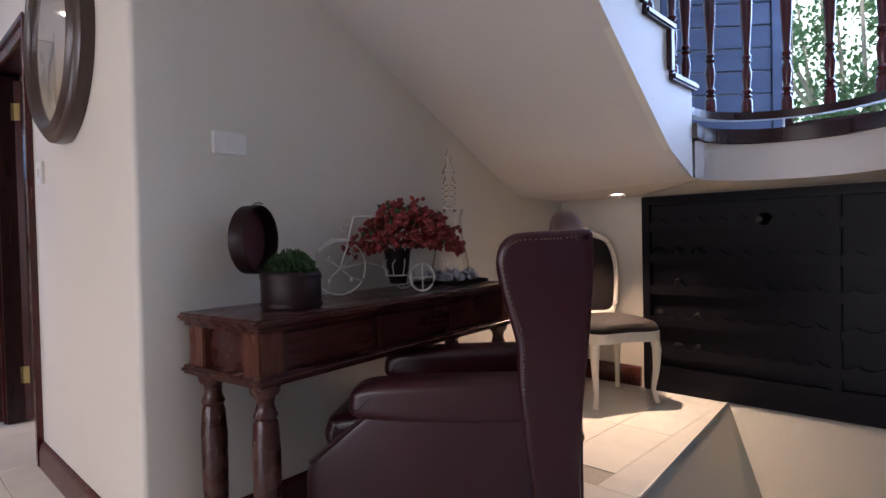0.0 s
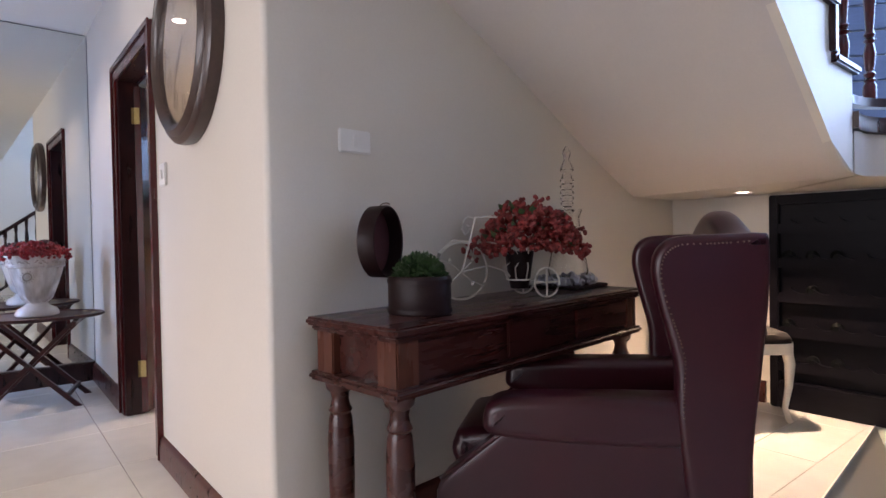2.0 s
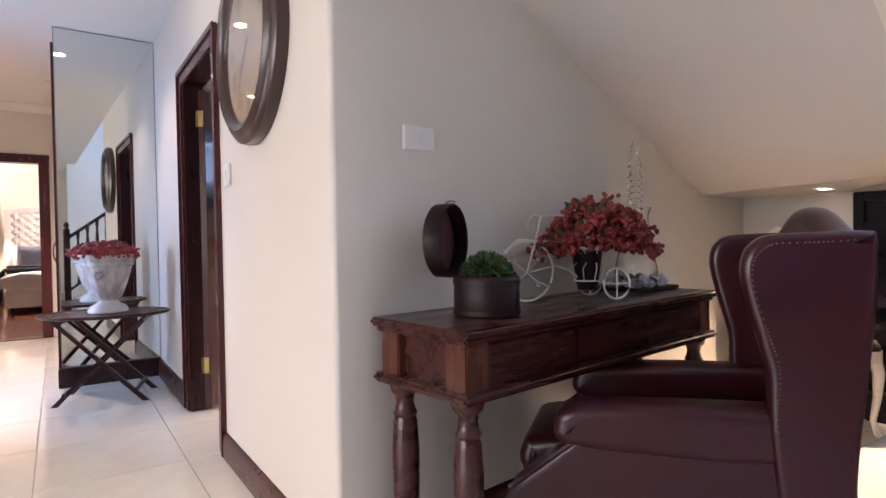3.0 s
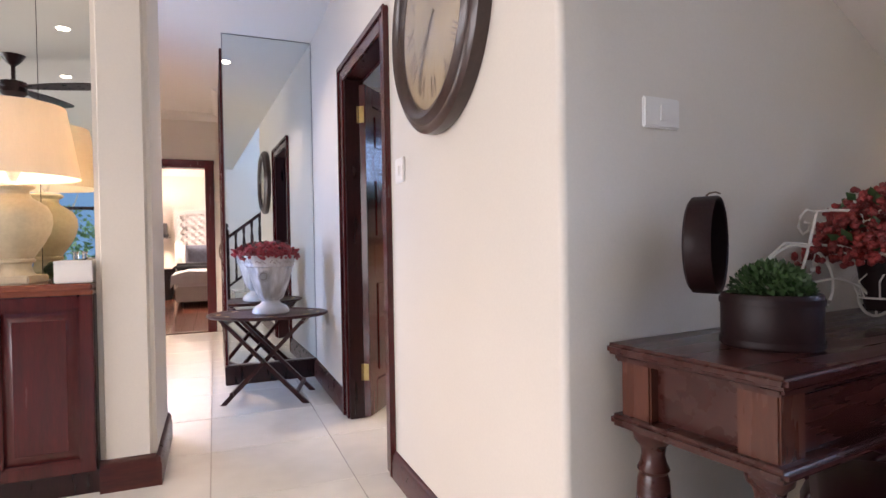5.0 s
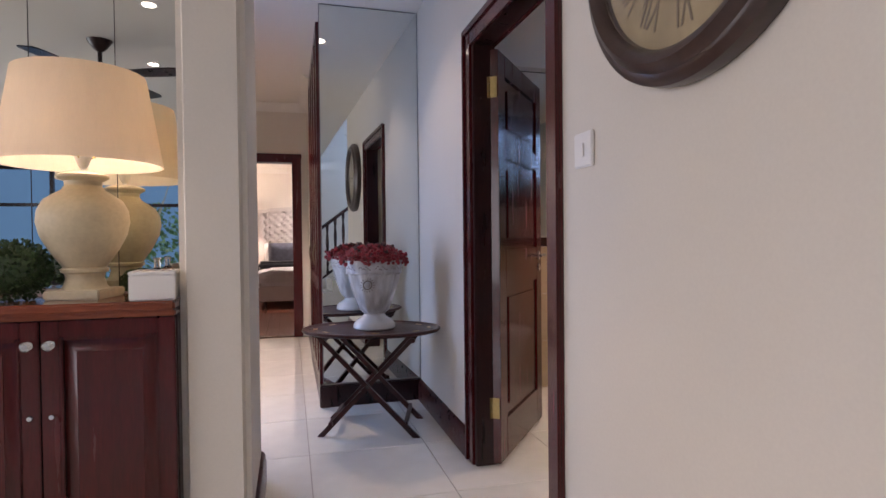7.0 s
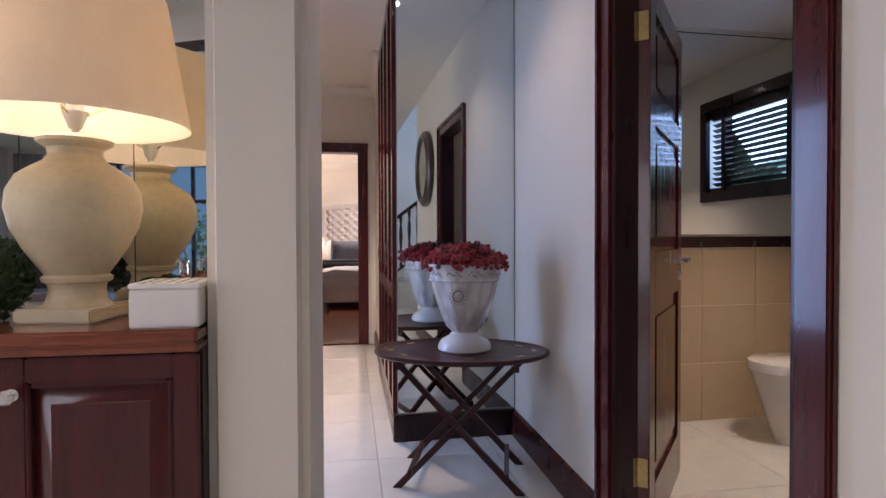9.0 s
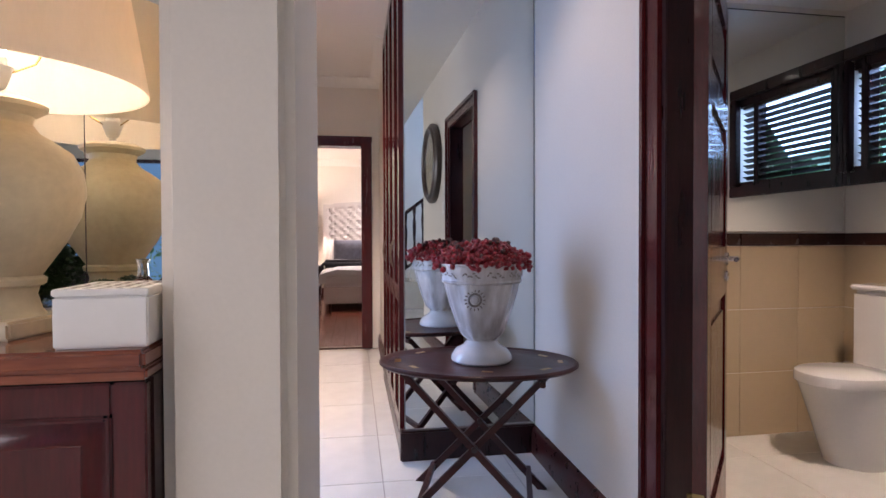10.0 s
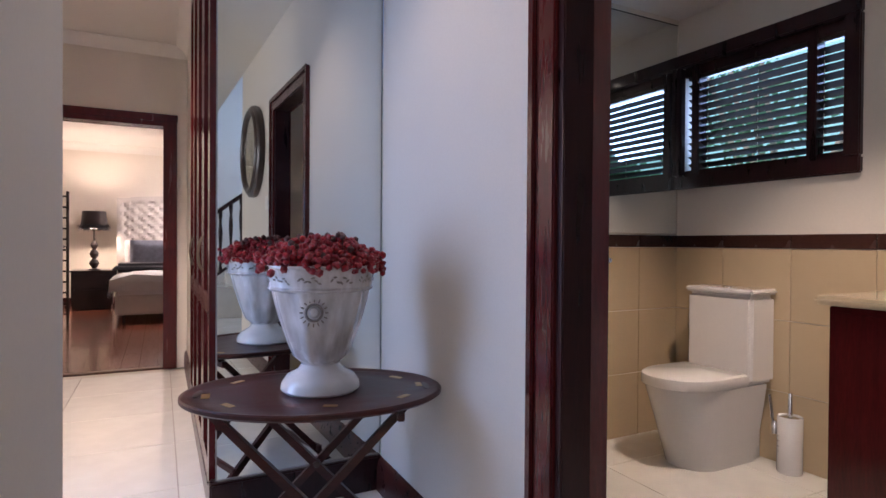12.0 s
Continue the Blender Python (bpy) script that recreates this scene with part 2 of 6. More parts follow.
mirror_mat = mirror_material("mirror")
window_glass = glass_material("window_glass", (0.95, 1.0, 0.98), 0.0)


# ---- mesh helpers ----
def box(bm, x0, x1, y0, y1, z0, z1, b=0.0, m=None, seg=2):
    v = [bm.verts.new((x, y, z)) for x in (x0, x1) for y in (y0, y1) for z in (z0, z1)]
    f = [bm.faces.new([v[i] for i in q]) for q in ((0, 1, 3, 2), (4, 6, 7, 5), (0, 4, 5, 1), (2, 3, 7, 6), (0, 2, 6, 4), (1, 5, 7, 3))]
    got = set(v)
    if b:
        edges = list({e for q in f for e in q.edges})
        r = bmesh.ops.bevel(bm, geom=edges, offset=b, segments=seg, affect="EDGES", clamp_overlap=True)
        got = set(r["verts"]) | {w for w in v if w.is_valid}
    if m:
        bmesh.ops.transform(bm, matrix=m, verts=list(got))
    return bm


def lathe(bm, prof, seg=24, at=(0, 0, 0), m=None, sx=1.0, sy=1.0, lobes=0, depth=0.0, close=True):
    rings = []
    for r, z in prof:
        ring = []
        for i in range(seg):
            a = 2 * math.pi * i / seg
            k = r * (1 + depth * math.cos(lobes * a)) if lobes else r
            p = Vector((at[0] + k * sx * math.cos(a), at[1] + k * sy * math.sin(a), at[2] + z))
            ring.append(bm.verts.new(m @ p if m else p))
        rings.append(ring)
    for a, b in zip(rings, rings[1:]):
        for i in range(seg):
            bm.faces.new((a[i], a[(i + 1) % seg], b[(i + 1) % seg], b[i]))
    if close:
        for ring, flip in ((rings[0], True), (rings[-1], False)):
            bm.faces.new(ring[::-1] if flip else ring)
    return bm


def tube(bm, pts, r, seg=8, closed=False):
    pts = [Vector(p) for p in pts]
    n = len(pts)
    rings = []
    for i, p in enumerate(pts):
        a = pts[(i - 1) % n] if (closed or i) else p
        b = pts[(i + 1) % n] if (closed or i < n - 1) else p
        d = (b - a).normalized()
        up = Vector((0, 0, 1)) if abs(d.z) < 0.9 else Vector((1, 0, 0))
        s = d.cross(up).normalized()
        u = s.cross(d)
        rad = r[i] if isinstance(r, (list, tuple)) else r
        rings.append([bm.verts.new(p + (s * math.cos(2 * math.pi * k / seg) + u * math.sin(2 * math.pi * k / seg)) * rad) for k in range(seg)])
    for i in range(n if closed else n - 1):
        a, b = rings[i], rings[(i + 1) % n]
        for k in range(seg):
            bm.faces.new((a[k], a[(k + 1) % seg], b[(k + 1) % seg], b[k]))
    if not closed:
        bm.faces.new(rings[0][::-1])
        bm.faces.new(rings[-1])
    return bm


def prism(bm, outline, z0, z1, m=None):
    """A slab from an outline in x, y."""
    lo = [bm.verts.new((x, y, z0)) for x, y in outline]
    hi = [bm.verts.new((x, y, z1)) for x, y in outline]
    n = len(outline)
    for i in range(n):
        bm.faces.new((lo[i], lo[(i + 1) % n], hi[(i + 1) % n], hi[i]))
    bm.faces.new(lo[::-1])
    bm.faces.new(hi)
    if m:
        bmesh.ops.transform(bm, matrix=m, verts=lo + hi)
    return bm


def ball(bm, at, r, sub=1, squash=1.0):
    return bmesh.ops.create_icosphere(bm, subdivisions=sub, radius=r, matrix=Matrix.Translation(at) @ Matrix.Diagonal((1, 1, squash, 1)))


def mesh_of(name, bm, mat, smooth=True):
    bmesh.ops.recalc_face_normals(bm, faces=bm.faces)
    me = bpy.data.meshes.new(name)
    bm.to_mesh(me)
    bm.free()
    me.materials.append(mat)
    if smooth:
        me.polygons.foreach_set("use_smooth", [True] * len(me.polygons))
        me.set_sharp_from_angle(angle=radians(38))
    return me


def part(name, bm, mat, parent, label="", m=None):
    ob = new(name, mesh_of(name, bm, mat))
    ob.parent = parent
    if m is not None:
        ob.matrix_basis = m
    if label:
        tagged(ob, label)
    return ob


def thing(name, m, label, category, group="", kind=""):
    ob = new(name)
    ob.matrix_basis = area @ m
    return tagged(ob, label, category, group, kind)


def piece(name, bm, mat, label="", category="", kind="structure", m=None, group=""):
    ob = new(name, mesh_of(name, bm, mat))
    ob.matrix_basis = area @ m if m is not None else area
    return tagged(ob, label, category, group, kind)


B = bmesh.new
CEIL = 2.655
WX, WY = -1.772, 0.59      # the corner where the clock wall meets the desk wall
DX0, DX1 = -4.06, -3.195  # the toilet doorway

# ---- structure ----
TOP = 0.815
DESK = pose(-1.768, 0.702, 0, 0, 0, 7.3)
DESK_TOP = pose(-1.773, 0.705, TOP, 0, 0, 8.49) @ Matrix.Scale(1.024, 4) @ pose(-0.05, -0.06, 0)


def wall_x(y):
    d = max(0.0, y - WY)
    return WX - 0.105 * d - 0.012 * d * d


def recess_x(y):
    """The same wall's line in the frame of the recess."""
    d = max(0.0, y - 0.59)
    return -1.845 - (0.06 * d * d if d < 1.5 else 0.135 + 0.15 * (d - 1.5))


bm = B()
prism(bm, [(-8.2, -6.0), (5.0, -6.0), (5.0, 2.18), (3.0, 2.18), (-0.90, 2.105), (-1.055, 3.64), (-1.055, 3.9), (-8.2, 3.9)], -0.14, -0.006)
floor = piece("floor", bm, grout, "polished cream porcelain tiled floor with thin grout lines", "floor")
bm = B()
prism(bm, [(-14.2, -3.2), (-8.2, -3.2), (-8.2, 2.2), (-14.2, 2.2)], -0.14, -0.006)
floor_bedroom = piece("floor_bedroom", bm, bedroom_wood, "glossy reddish-brown wooden plank floor of the bedroom", "floor")

bm = B()
R_EDGE = 0.02
arc = [(WX - R_EDGE + R_EDGE * math.sin(radians(a)), WY + R_EDGE - R_EDGE * math.cos(radians(a))) for a in range(0, 85, 7)]
prism(bm, [(DX1 + 0.015, WY)] + arc + [(wall_x(WY + 0.16 * k), WY + 0.16 * k) for k in range(1, 20)] + [(wall_x(3.72), 3.72), (wall_x(3.72) - 0.16, 3.72), (wall_x(2.0) - 0.16, 2.0), (WX - 0.18, WY + 0.10), (DX1 + 0.015, WY + 0.10)], 0, 4.2)
wall_clock = piece("wall_clock_side", bm, paint, "cream painted plaster wall with a rounded outer corner", "wall")
bm = B()
box(bm, -5.25, DX0 - 0.015, WY, WY + 0.10, 0, CEIL)
box(bm, DX0 - 0.015, DX1 + 0.015, WY, WY + 0.10, 2.045, CEIL)
piece("wall_toilet_front", bm, paint, "cream painted plaster wall around the toilet door", "wall")
bm = B()
box(bm, -4.15, -3.487, -0.632, -0.410, 0, CEIL, 0.026, seg=3)
piece("column", bm, paint, "cream painted wall end with softly rounded edges", "column")
bm = B()
box(bm, -4.15, -3.921, -6.0, -0.622, 0, CEIL)
piece("wall_behind_mirrors", bm, paint, "cream wall carrying the mirror panels", "wall")
bm = B()
box(bm, -7.02, -5.56, 0.45, 0.6, 0, CEIL)
box(bm, -8.18, -6.92, -0.06, 0.1, 0, CEIL)
piece("wall_corridor_right", bm, paint, "cream painted corridor wall beyond the cupboards", "wall")
bm = B()
box(bm, -8.34, -8.18, -0.2, 2.2, 0, CEIL)
box(bm, -8.34, -8.18, -3.2, -1.02, 0, CEIL)
box(bm, -8.34, -8.18, -1.02, -0.2, 2.04, CEIL)
piece("wall_bedroom_door", bm, paint, "cream painted wall around the bedroom doorway", "wall")
bm = B()
box(bm, -8.18, -5.6, -1.36, -1.2, 0, CEIL)
box(bm, -4.7, -4.15, -1.36, -1.2, 0, CEIL)
box(bm, -5.6, -4.7, -1.36, -1.2, 2.2, CEIL)
piece("wall_corridor_left", bm, paint, "cream painted corridor wall with a glazed opening", "wall")
bm = B()
box(bm, -14.2, -14.0, -3.2, 2.2, 0, CEIL)
box(bm, -14.0, -8.34, -3.4, -3.2, 0, CEIL)
box(bm, -14.0, -8.34, 2.2, 2.4, 0, CEIL)
piece("wall_bedroom", bm, paint, "pale beige painted bedroom walls", "wall")
area = TOILET_ROOM
bm = B()
box(bm, -5.58, -5.42, WY + 0.12, 2.68, 0, 2.45)
box(bm, -5.42, -2.9, 2.52, 2.68, 0, 1.44)
box(bm, -5.42, -2.9, 2.52, 2.68, 2.17, 2.45)
box(bm, -4.46, -2.9, 2.52, 2.68, 1.44, 2.17)
box(bm, -5.42, -5.385, 2.52, 2.68, 1.44, 2.17)
box(bm, -2.9, -2.76, WY + 0.12, 2.68, 0, 2.45)
piece("wall_toilet", bm, paint, "beige painted toilet walls above the tiling", "wall")
bm = B()
box(bm, -5.58, -2.76, WY + 0.10, 2.68, 2.415, 2.5)
piece("ceiling_toilet", bm, ceil_paint, "white painted toilet ceiling", "ceiling")
area = HERE
bm = B()
box(bm, -8.34, 5.16, -6.16, WY, CEIL, CEIL + 0.14)
box(bm, -14.2, -8.34, -3.4, 2.4, CEIL, CEIL + 0.14)
box(bm, -8.18, -5.25, WY, 1.0, CEIL, CEIL + 0.14)
box(bm, -5.25, WX - 0.18, WY, WY + 0.3, CEIL + 0.003, CEIL + 0.14)
box(bm, wall_x(4.7) - 0.3, 3.26, WY - 0.14, 4.95, 4.2, 4.35)
piece("ceiling", bm, ceil_paint, "smooth off-white painted plaster ceiling", "ceiling")
bm = B()
box(bm, 5.0, 5.16, -6.0, -5.5, 0, CEIL)
box(bm, 5.0, 5.16, -1.8, 0.75, 0, CEIL)
box(bm, 5.0, 5.16, -5.5, -1.8, 0, 0.3)
box(bm, 5.0, 5.16, -5.5, -1.8, 2.45, CEIL)
box(bm, -4.33, -3.2, -6.16, -6.0, 0, CEIL)
box(bm, 2.0, 5.16, -6.16, -6.0, 0, CEIL)
box(bm, -3.2, 2.0, -6.16, -6.0, 0, 0.2)
box(bm, -3.2, 2.0, -6.16, -6.0, 2.45, CEIL)
box(bm, 3.16, 5.0, WY, WY + 0.10, 0, CEIL)
box(bm, 3.0, 3.16, WY - 0.14, 4.95, 0, 4.2)
box(bm, WX, 3.0, WY - 0.14, WY - 0.003, CEIL + 0.14, 4.2)
piece("wall_living", bm, paint, "cream painted walls of the living space", "wall")

area = RECESS
# the wall behind the wine rack and the landing above it
bm = B()
box(bm, recess_x(3.58) - 0.3, -1.06, 3.585, 3.75, 0, 1.26)
box(bm, -1.06, 3.0, 3.605, 3.75, -1.1, 1.26)
piece("wall_recess", bm, paint, "cream wall at the back of the low recess", "wall")
bm = B()
box(bm, -0.97, 3.0, 4.6, 4.75, 1.44, 1.74)
box(bm, -0.97, 3.0, 4.6, 4.75, 3.7, 4.2)
box(bm, 1.5, 3.0, 4.6, 4.75, 1.74, 3.7)
box(bm, recess_x(4.6) - 0.3, -0.97, 4.6, 4.75, 1.26, 4.2)
box(bm, recess_x(3.58) - 0.3, recess_x(4.6) - 0.02, 3.58, 4.6, 1.26, 4.2)
piece("wall_landing", bm, paint, "pale wall of the upper landing with a tall window", "wall")

RC = (-0.535, 2.67)


def ring(r, a0=196, a1=24, n=22):
    return [(RC[0] + r * math.cos(radians(a0 + (a1 - a0) * i / n)), RC[1] + r * math.sin(radians(a0 + (a1 - a0) * i / n))) for i in range(n + 1)]


TAIL = [(0.05, 2.66), (0.55, 2.5), (1.7, 2.5)]
bm = B()
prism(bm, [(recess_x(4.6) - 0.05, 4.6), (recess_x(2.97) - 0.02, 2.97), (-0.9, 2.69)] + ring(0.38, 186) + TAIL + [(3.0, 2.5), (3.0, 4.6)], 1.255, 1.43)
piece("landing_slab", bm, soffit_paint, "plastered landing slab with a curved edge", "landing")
bm = B()
prism(bm, [(-2.05, 4.59), (-2.0, 2.66), (-0.9, 2.55)] + ring(0.40) + [(0.06, 2.68), (0.56, 2.52), (3.0, 2.52), (3.0, 4.59)], 1.434, 1.455)
piece("floor_landing", bm, tile_mat, "pale tiled upper landing floor", "floor")

# sunken well beside the wine rack
bm = B()
A1, B1, C1, D1 = (-1.05, 3.535, 0), (-0.925, 2.016, 0), (-0.35, 2.0, -1.0), (-0.35, 2.6, -1.0)
E1, F1 = (3.0, 3.6, 0.0), (3.0, 2.6, -1.0)
G1, H1 = (3.0, 2.016, 0), (3.0, 2.0, -1.0)
corner = {p: bm.verts.new(p) for p in (A1, B1, C1, D1, E1, F1, G1, H1)}
for quad in ((A1, B1, C1, D1), (A1, D1, F1, E1), (B1, G1, H1, C1), (D1, C1, H1, F1)):
    bm.faces.new([corner[p] for p in quad])
bmesh.ops.solidify(bm, geom=list(bm.faces), thickness=0.02)
piece("sunken_well", bm, paint, "cream plastered sunken well with sloping sides", "wall")
bm = B()
tube(bm, [B1, A1, (3.0, 3.6, 0.0)], 0.008, 6)
piece("trim_well", bm, white_plastic, "thin pale edging around the sunken well", "trim")


# ---- stair flight over the desk ----
def stair_z(y):
    return 1.455 + 0.2 * math.ceil(max(0, (2.62 - y)) / 0.255 - 1e-6)


def upper_stair():
    st = thing("staircase", pose(0, 0, 0), "plastered staircase flight with dark timber treads and nosings", "staircase")
    bm = B()
    n = 16
    rows_ = []
    for i in range(n + 1):
        y = 2.5 - i * (2.5 - 0.62) / n
        zi, zw = 1.31 + 0.73 * (2.37 - y), 1.425 + 0.43 * (2.5 - y)
        zi = max(zi, 1.256)
        rows_.append([bm.verts.new((recess_x(y) - 0.04 + (-0.86 - recess_x(y)) * k / 8, y, zw + (zi - zw) * (k / 8) ** 0.9 if k else zw)) for k in range(9)])
    for a, b in zip(rows_, rows_[1:]):
        for k in range(8):
            bm.faces.new((a[k], a[k + 1], b[k + 1], b[k]))
    # lower lip that runs into the landing's underside
    lip = [bm.verts.new((recess_x(2.95) - 0.04 + (-0.86 - recess_x(2.95)) * k / 8, 2.95 - 0.28 * (k / 8), 1.254)) for k in range(9)]
    for k in range(8):
        bm.faces.new((lip[k], lip[k + 1], rows_[0][k + 1], rows_[0][k]))
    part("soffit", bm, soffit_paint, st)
    for i in range(7):
        bm = B()
        y1 = 2.56 - 0.255 * i
        y0 = y1 - 0.255
        z = 1.44 + 0.2 * (i + 1)
        zl = 1.31 + 0.73 * (2.37 - y1)
        zl2 = 1.31 + 0.73 * (2.37 - y0)
        v = [bm.verts.new((x, y, q)) for x in (-0.9, -0.93) for y, q in ((y1, max(1.256, zl)), (y0, zl2), (y0, z), (y1, z))]
        for q in ((0, 1, 2, 3), (7, 6, 5, 4), (0, 3, 7, 4), (1, 5, 6, 2), (3, 2, 6, 7), (0, 4, 5, 1)):
            bm.faces.new([v[j] for j in q])
        part("stringer", bm, paint, st)
    for i in range(7):
        y1 = 2.56 - 0.255 * i
        z = 1.44 + 0.2 * (i + 1)
        bm = B()
        box(bm, -1.75, -0.875, y1 - 0.255, y1 + 0.03, z, z + 0.032, 0.008)
        part("tread", bm, frame_wood, st, "dark polished timber tread")
        if not i:
            continue
        bm = B()
        box(bm, -0.898, -0.876, y1 - 0.03, y1 + 0.004, z - 0.2 + 0.034, z - 0.002, 0.003)
        part("riser_trim", bm, frame_wood, st)
    return st


upper_stair()


def baluster_profile(h):
    return [(0.026, 0), (0.026, 0.055), (0.018, 0.07), (0.025, 0.08), (0.015, 0.09), (0.024, 0.105), (0.015, 0.118), (0.020, 0.15), (0.024, 0.19), (0.017, 0.225), (0.014, 0.235), (0.024, 0.247), (0.015, 0.258), (0.023, 0.272), (0.015, 0.285), (0.018, 0.34), (0.026, 0.46), (0.029, 0.54), (0.024, 0.62), (0.015, 0.70), (0.024, 0.712), (0.016, 0.725), (0.026, 0.745), (0.026, h)]


def curved_balustrade():
    bal = thing("balustrade", pose(0, 0, 0), "dark turned timber balustrade curving around the landing edge", "balustrade")
    line = ring(0.415) + [(0.06, 2.70), (0.56, 2.54), (1.7, 2.54)]
    for name, r0, z0, z1, w in (("nosing", 0.39, 1.432, 1.497, 0.03), ("bottom_rail", 0.415, 1.548, 1.585, 0.024), ("handrail", 0.415, 2.36, 2.41, 0.03)):
        bm = B()
        pl = ring(r0) + [(0.055, 2.67), (0.555, 2.51), (1.7, 2.51)]
        vs = []
        for i, (x, y) in enumerate(pl):
            a, b = Vector(pl[max(0, i - 1)]), Vector(pl[min(len(pl) - 1, i + 1)])
            d = (b - a).normalized()
            nx, ny = -d.y * w, d.x * w
            vs.append([bm.verts.new(q) for q in ((x - nx, y - ny, z0), (x + nx, y + ny, z0), (x + nx, y + ny, z1), (x - nx, y - ny, z1))])
        for a, b in zip(vs, vs[1:]):
            for k in range(4):
                bm.faces.new((a[k], a[(k + 1) % 4], b[(k + 1) % 4], b[k]))
        bm.faces.new(vs[0])
        bm.faces.new(vs[-1][::-1])
        part(name, bm, frame_wood, bal)
    first = None
    for a in BAL_ANGLES:
        x, y = RC[0] + 0.415 * math.cos(radians(a)), RC[1] + 0.415 * math.sin(radians(a))
        if first is None:
            bm = B()
            lathe(bm, baluster_profile(0.80), 12)
            first = part("baluster", bm, mahogany, bal, m=pose(x, y, 1.585))
        else:
            ob = new("baluster", first.data)
            ob.parent, ob.matrix_basis = bal, pose(x, y, 1.585)
    for x in (0.2, 0.36, 0.52, 0.7, 0.9, 1.1, 1.3, 1.5):
        ob = new("baluster", first.data)
        ob.parent, ob.matrix_basis = bal, pose(x, 2.67 - 0.3 * min(0.5, x - 0.05), 1.585)
    # short posts where the rail meets the flight
    for k, (x, y, z) in enumerate(((-0.9, 2.42, 1.66), (-0.9, 2.17, 1.86), (-0.9, 1.92, 2.06))):
        ob = new("baluster", first.data)
        ob.parent, ob.matrix_basis = bal, pose(x - 0.03, y, z)
    return bal


BAL_ANGLES = (186, 155, 128, 104, 80, 49, 22)
curved_balustrade()


area = HERE


# ---- lower stair flight, seen in the mirrors ----
def lower_stair():
    st = thing("staircase", pose(0, 0, 0), "lower staircase flight with pale tiled steps", "staircase")
    for i in range(7):
        bm = B()
        box(bm, 0.75, 1.75, 0.42 + 0.25 * i, 0.67 + 0.25 * i, 0, 0.2 * (i + 1) + 0.02, 0.006)
        part("step", bm, tile_mat, st)
    rail = thing("balustrade", pose(0, 0, 0), "dark turned timber stair balustrade with a square newel", "balustrade")
    bm = B()
    box(bm, 0.66, 0.75, 0.25, 0.34, 0, 1.30, 0.006)
    lathe(bm, [(0.05, 1.30), (0.05, 1.32), (0.02, 1.34), (0.045, 1.38), (0.03, 1.42), (0.005, 1.44)], 12, (0.705, 0.295, 0))
    part("newel", bm, frame_wood, rail)
    for name, z, r in (("handrail", 1.18, 0.028), ("bottom_rail", 0.33, 0.02)):
        bm = B()
        tube(bm, [(0.71, 0.31, z), (0.71, 2.13, z + 1.36)], r, 8)
        part(name, bm, frame_wood, rail)
    first = None
    for i in range(13):
        y = 0.45 + 0.135 * i
        m = pose(0.71, y, 0.33 + (y - 0.31) * 0.747)
        if first is None:
            bm = B()
            lathe(bm, baluster_profile(0.86), 10)
            first = part("baluster", bm, frame_wood, rail, m=m)
        else:
            ob = new("baluster", first.data)
            ob.parent, ob.matrix_basis = rail, m


lower_stair()


# ---- trims ----
def skirting(name, a, b, side, h=0.13, parent_label="dark mahogany skirting board with a moulded top"):
    """Along a to b; side: unit normal towards the room."""
    bm = B()
    prof = [(0, 0), (0.022, 0), (0.022, h - 0.045), (0.018, h - 0.035), (0.018, h - 0.02), (0.010, h - 0.006), (0, h)]
    n = Vector((side[0], side[1], 0))
    ends = []
    for p in (a, b):
        ends.append([bm.verts.new((p[0] + n.x * d, p[1] + n.y * d, z)) for d, z in prof])
    k = len(prof)
    for i in range(k):
        bm.faces.new((ends[0][i], ends[0][(i + 1) % k], ends[1][(i + 1) % k], ends[1][i]))
    bm.faces.new(ends[0])
    bm.faces.new(ends[1][::-1])
    return piece(name, bm, mahogany_y, parent_label, "baseboard")


skirting("baseboard", (DX1 + 0.086, WY), (WX - R_EDGE * 0.7, WY), (0, -1), 0.12)
skirting("baseboard", (-5.25, WY), (DX0 - 0.086, WY), (0, -1), 0.14)
skirting("baseboard", (-3.488, -0.63), (-3.488, -0.411), (1, 0), 0.14)
skirting("baseboard", (-4.15, -0.411), (-3.466, -0.411), (0, 1), 0.14)
for ya, yb in ((WY + 0.05, 1.1), (1.1, 1.6), (1.6, 2.1), (2.1, 2.6), (2.6, 3.69)):
    skirting("baseboard", (wall_x(ya), ya), (wall_x(yb), yb), (1, 0), 0.13)
area = RECESS
skirting("baseboard", (recess_x(3.58), 3.58), (-1.6, 3.58), (0, -1), 0.13)
area = HERE
skirting("baseboard", (-8.18, -0.06), (-6.93, -0.06), (0, -1), 0.14)
skirting("baseboard", (-14.0, -3.2), (-14.0, 2.2), (1, 0), 0.12)
skirting("baseboard", (-8.18, -1.2), (-5.6, -1.2), (0, 1), 0.14)
skirting("baseboard", (-3.921, -6.0), (-3.921, -3.2), (1, 0), 0.14)


def cornice(a, b, side, s=0.085, z=CEIL):
    bm = B()
    prof = [(0, z - s), (0.006, z - s), (0.012, z - s * 0.85), (s * 0.35, z - s * 0.4), (s * 0.85, z - 0.012), (s, z - 0.006), (s, z), (0, z)]
    ends = [[bm.verts.new((p[0] + side[0] * d, p[1] + side[1] * d, q)) for d, q in prof] for p in (a, b)]
    k = len(prof)
    for i in range(k):
        bm.faces.new((ends[0][i], ends[0][(i + 1) % k], ends[1][(i + 1) % k], ends[1][i]))
    bm.faces.new(ends[0])
    bm.faces.new(ends[1][::-1])
    piece("trim_cornice", bm, ceil_paint, "white plaster cove cornice along the ceiling", "trim")


cornice((-8.18, -1.2), (-8.18, -0.06), (1, 0))
cornice((-8.18, -0.06), (-6.92, -0.06), (0, -1))
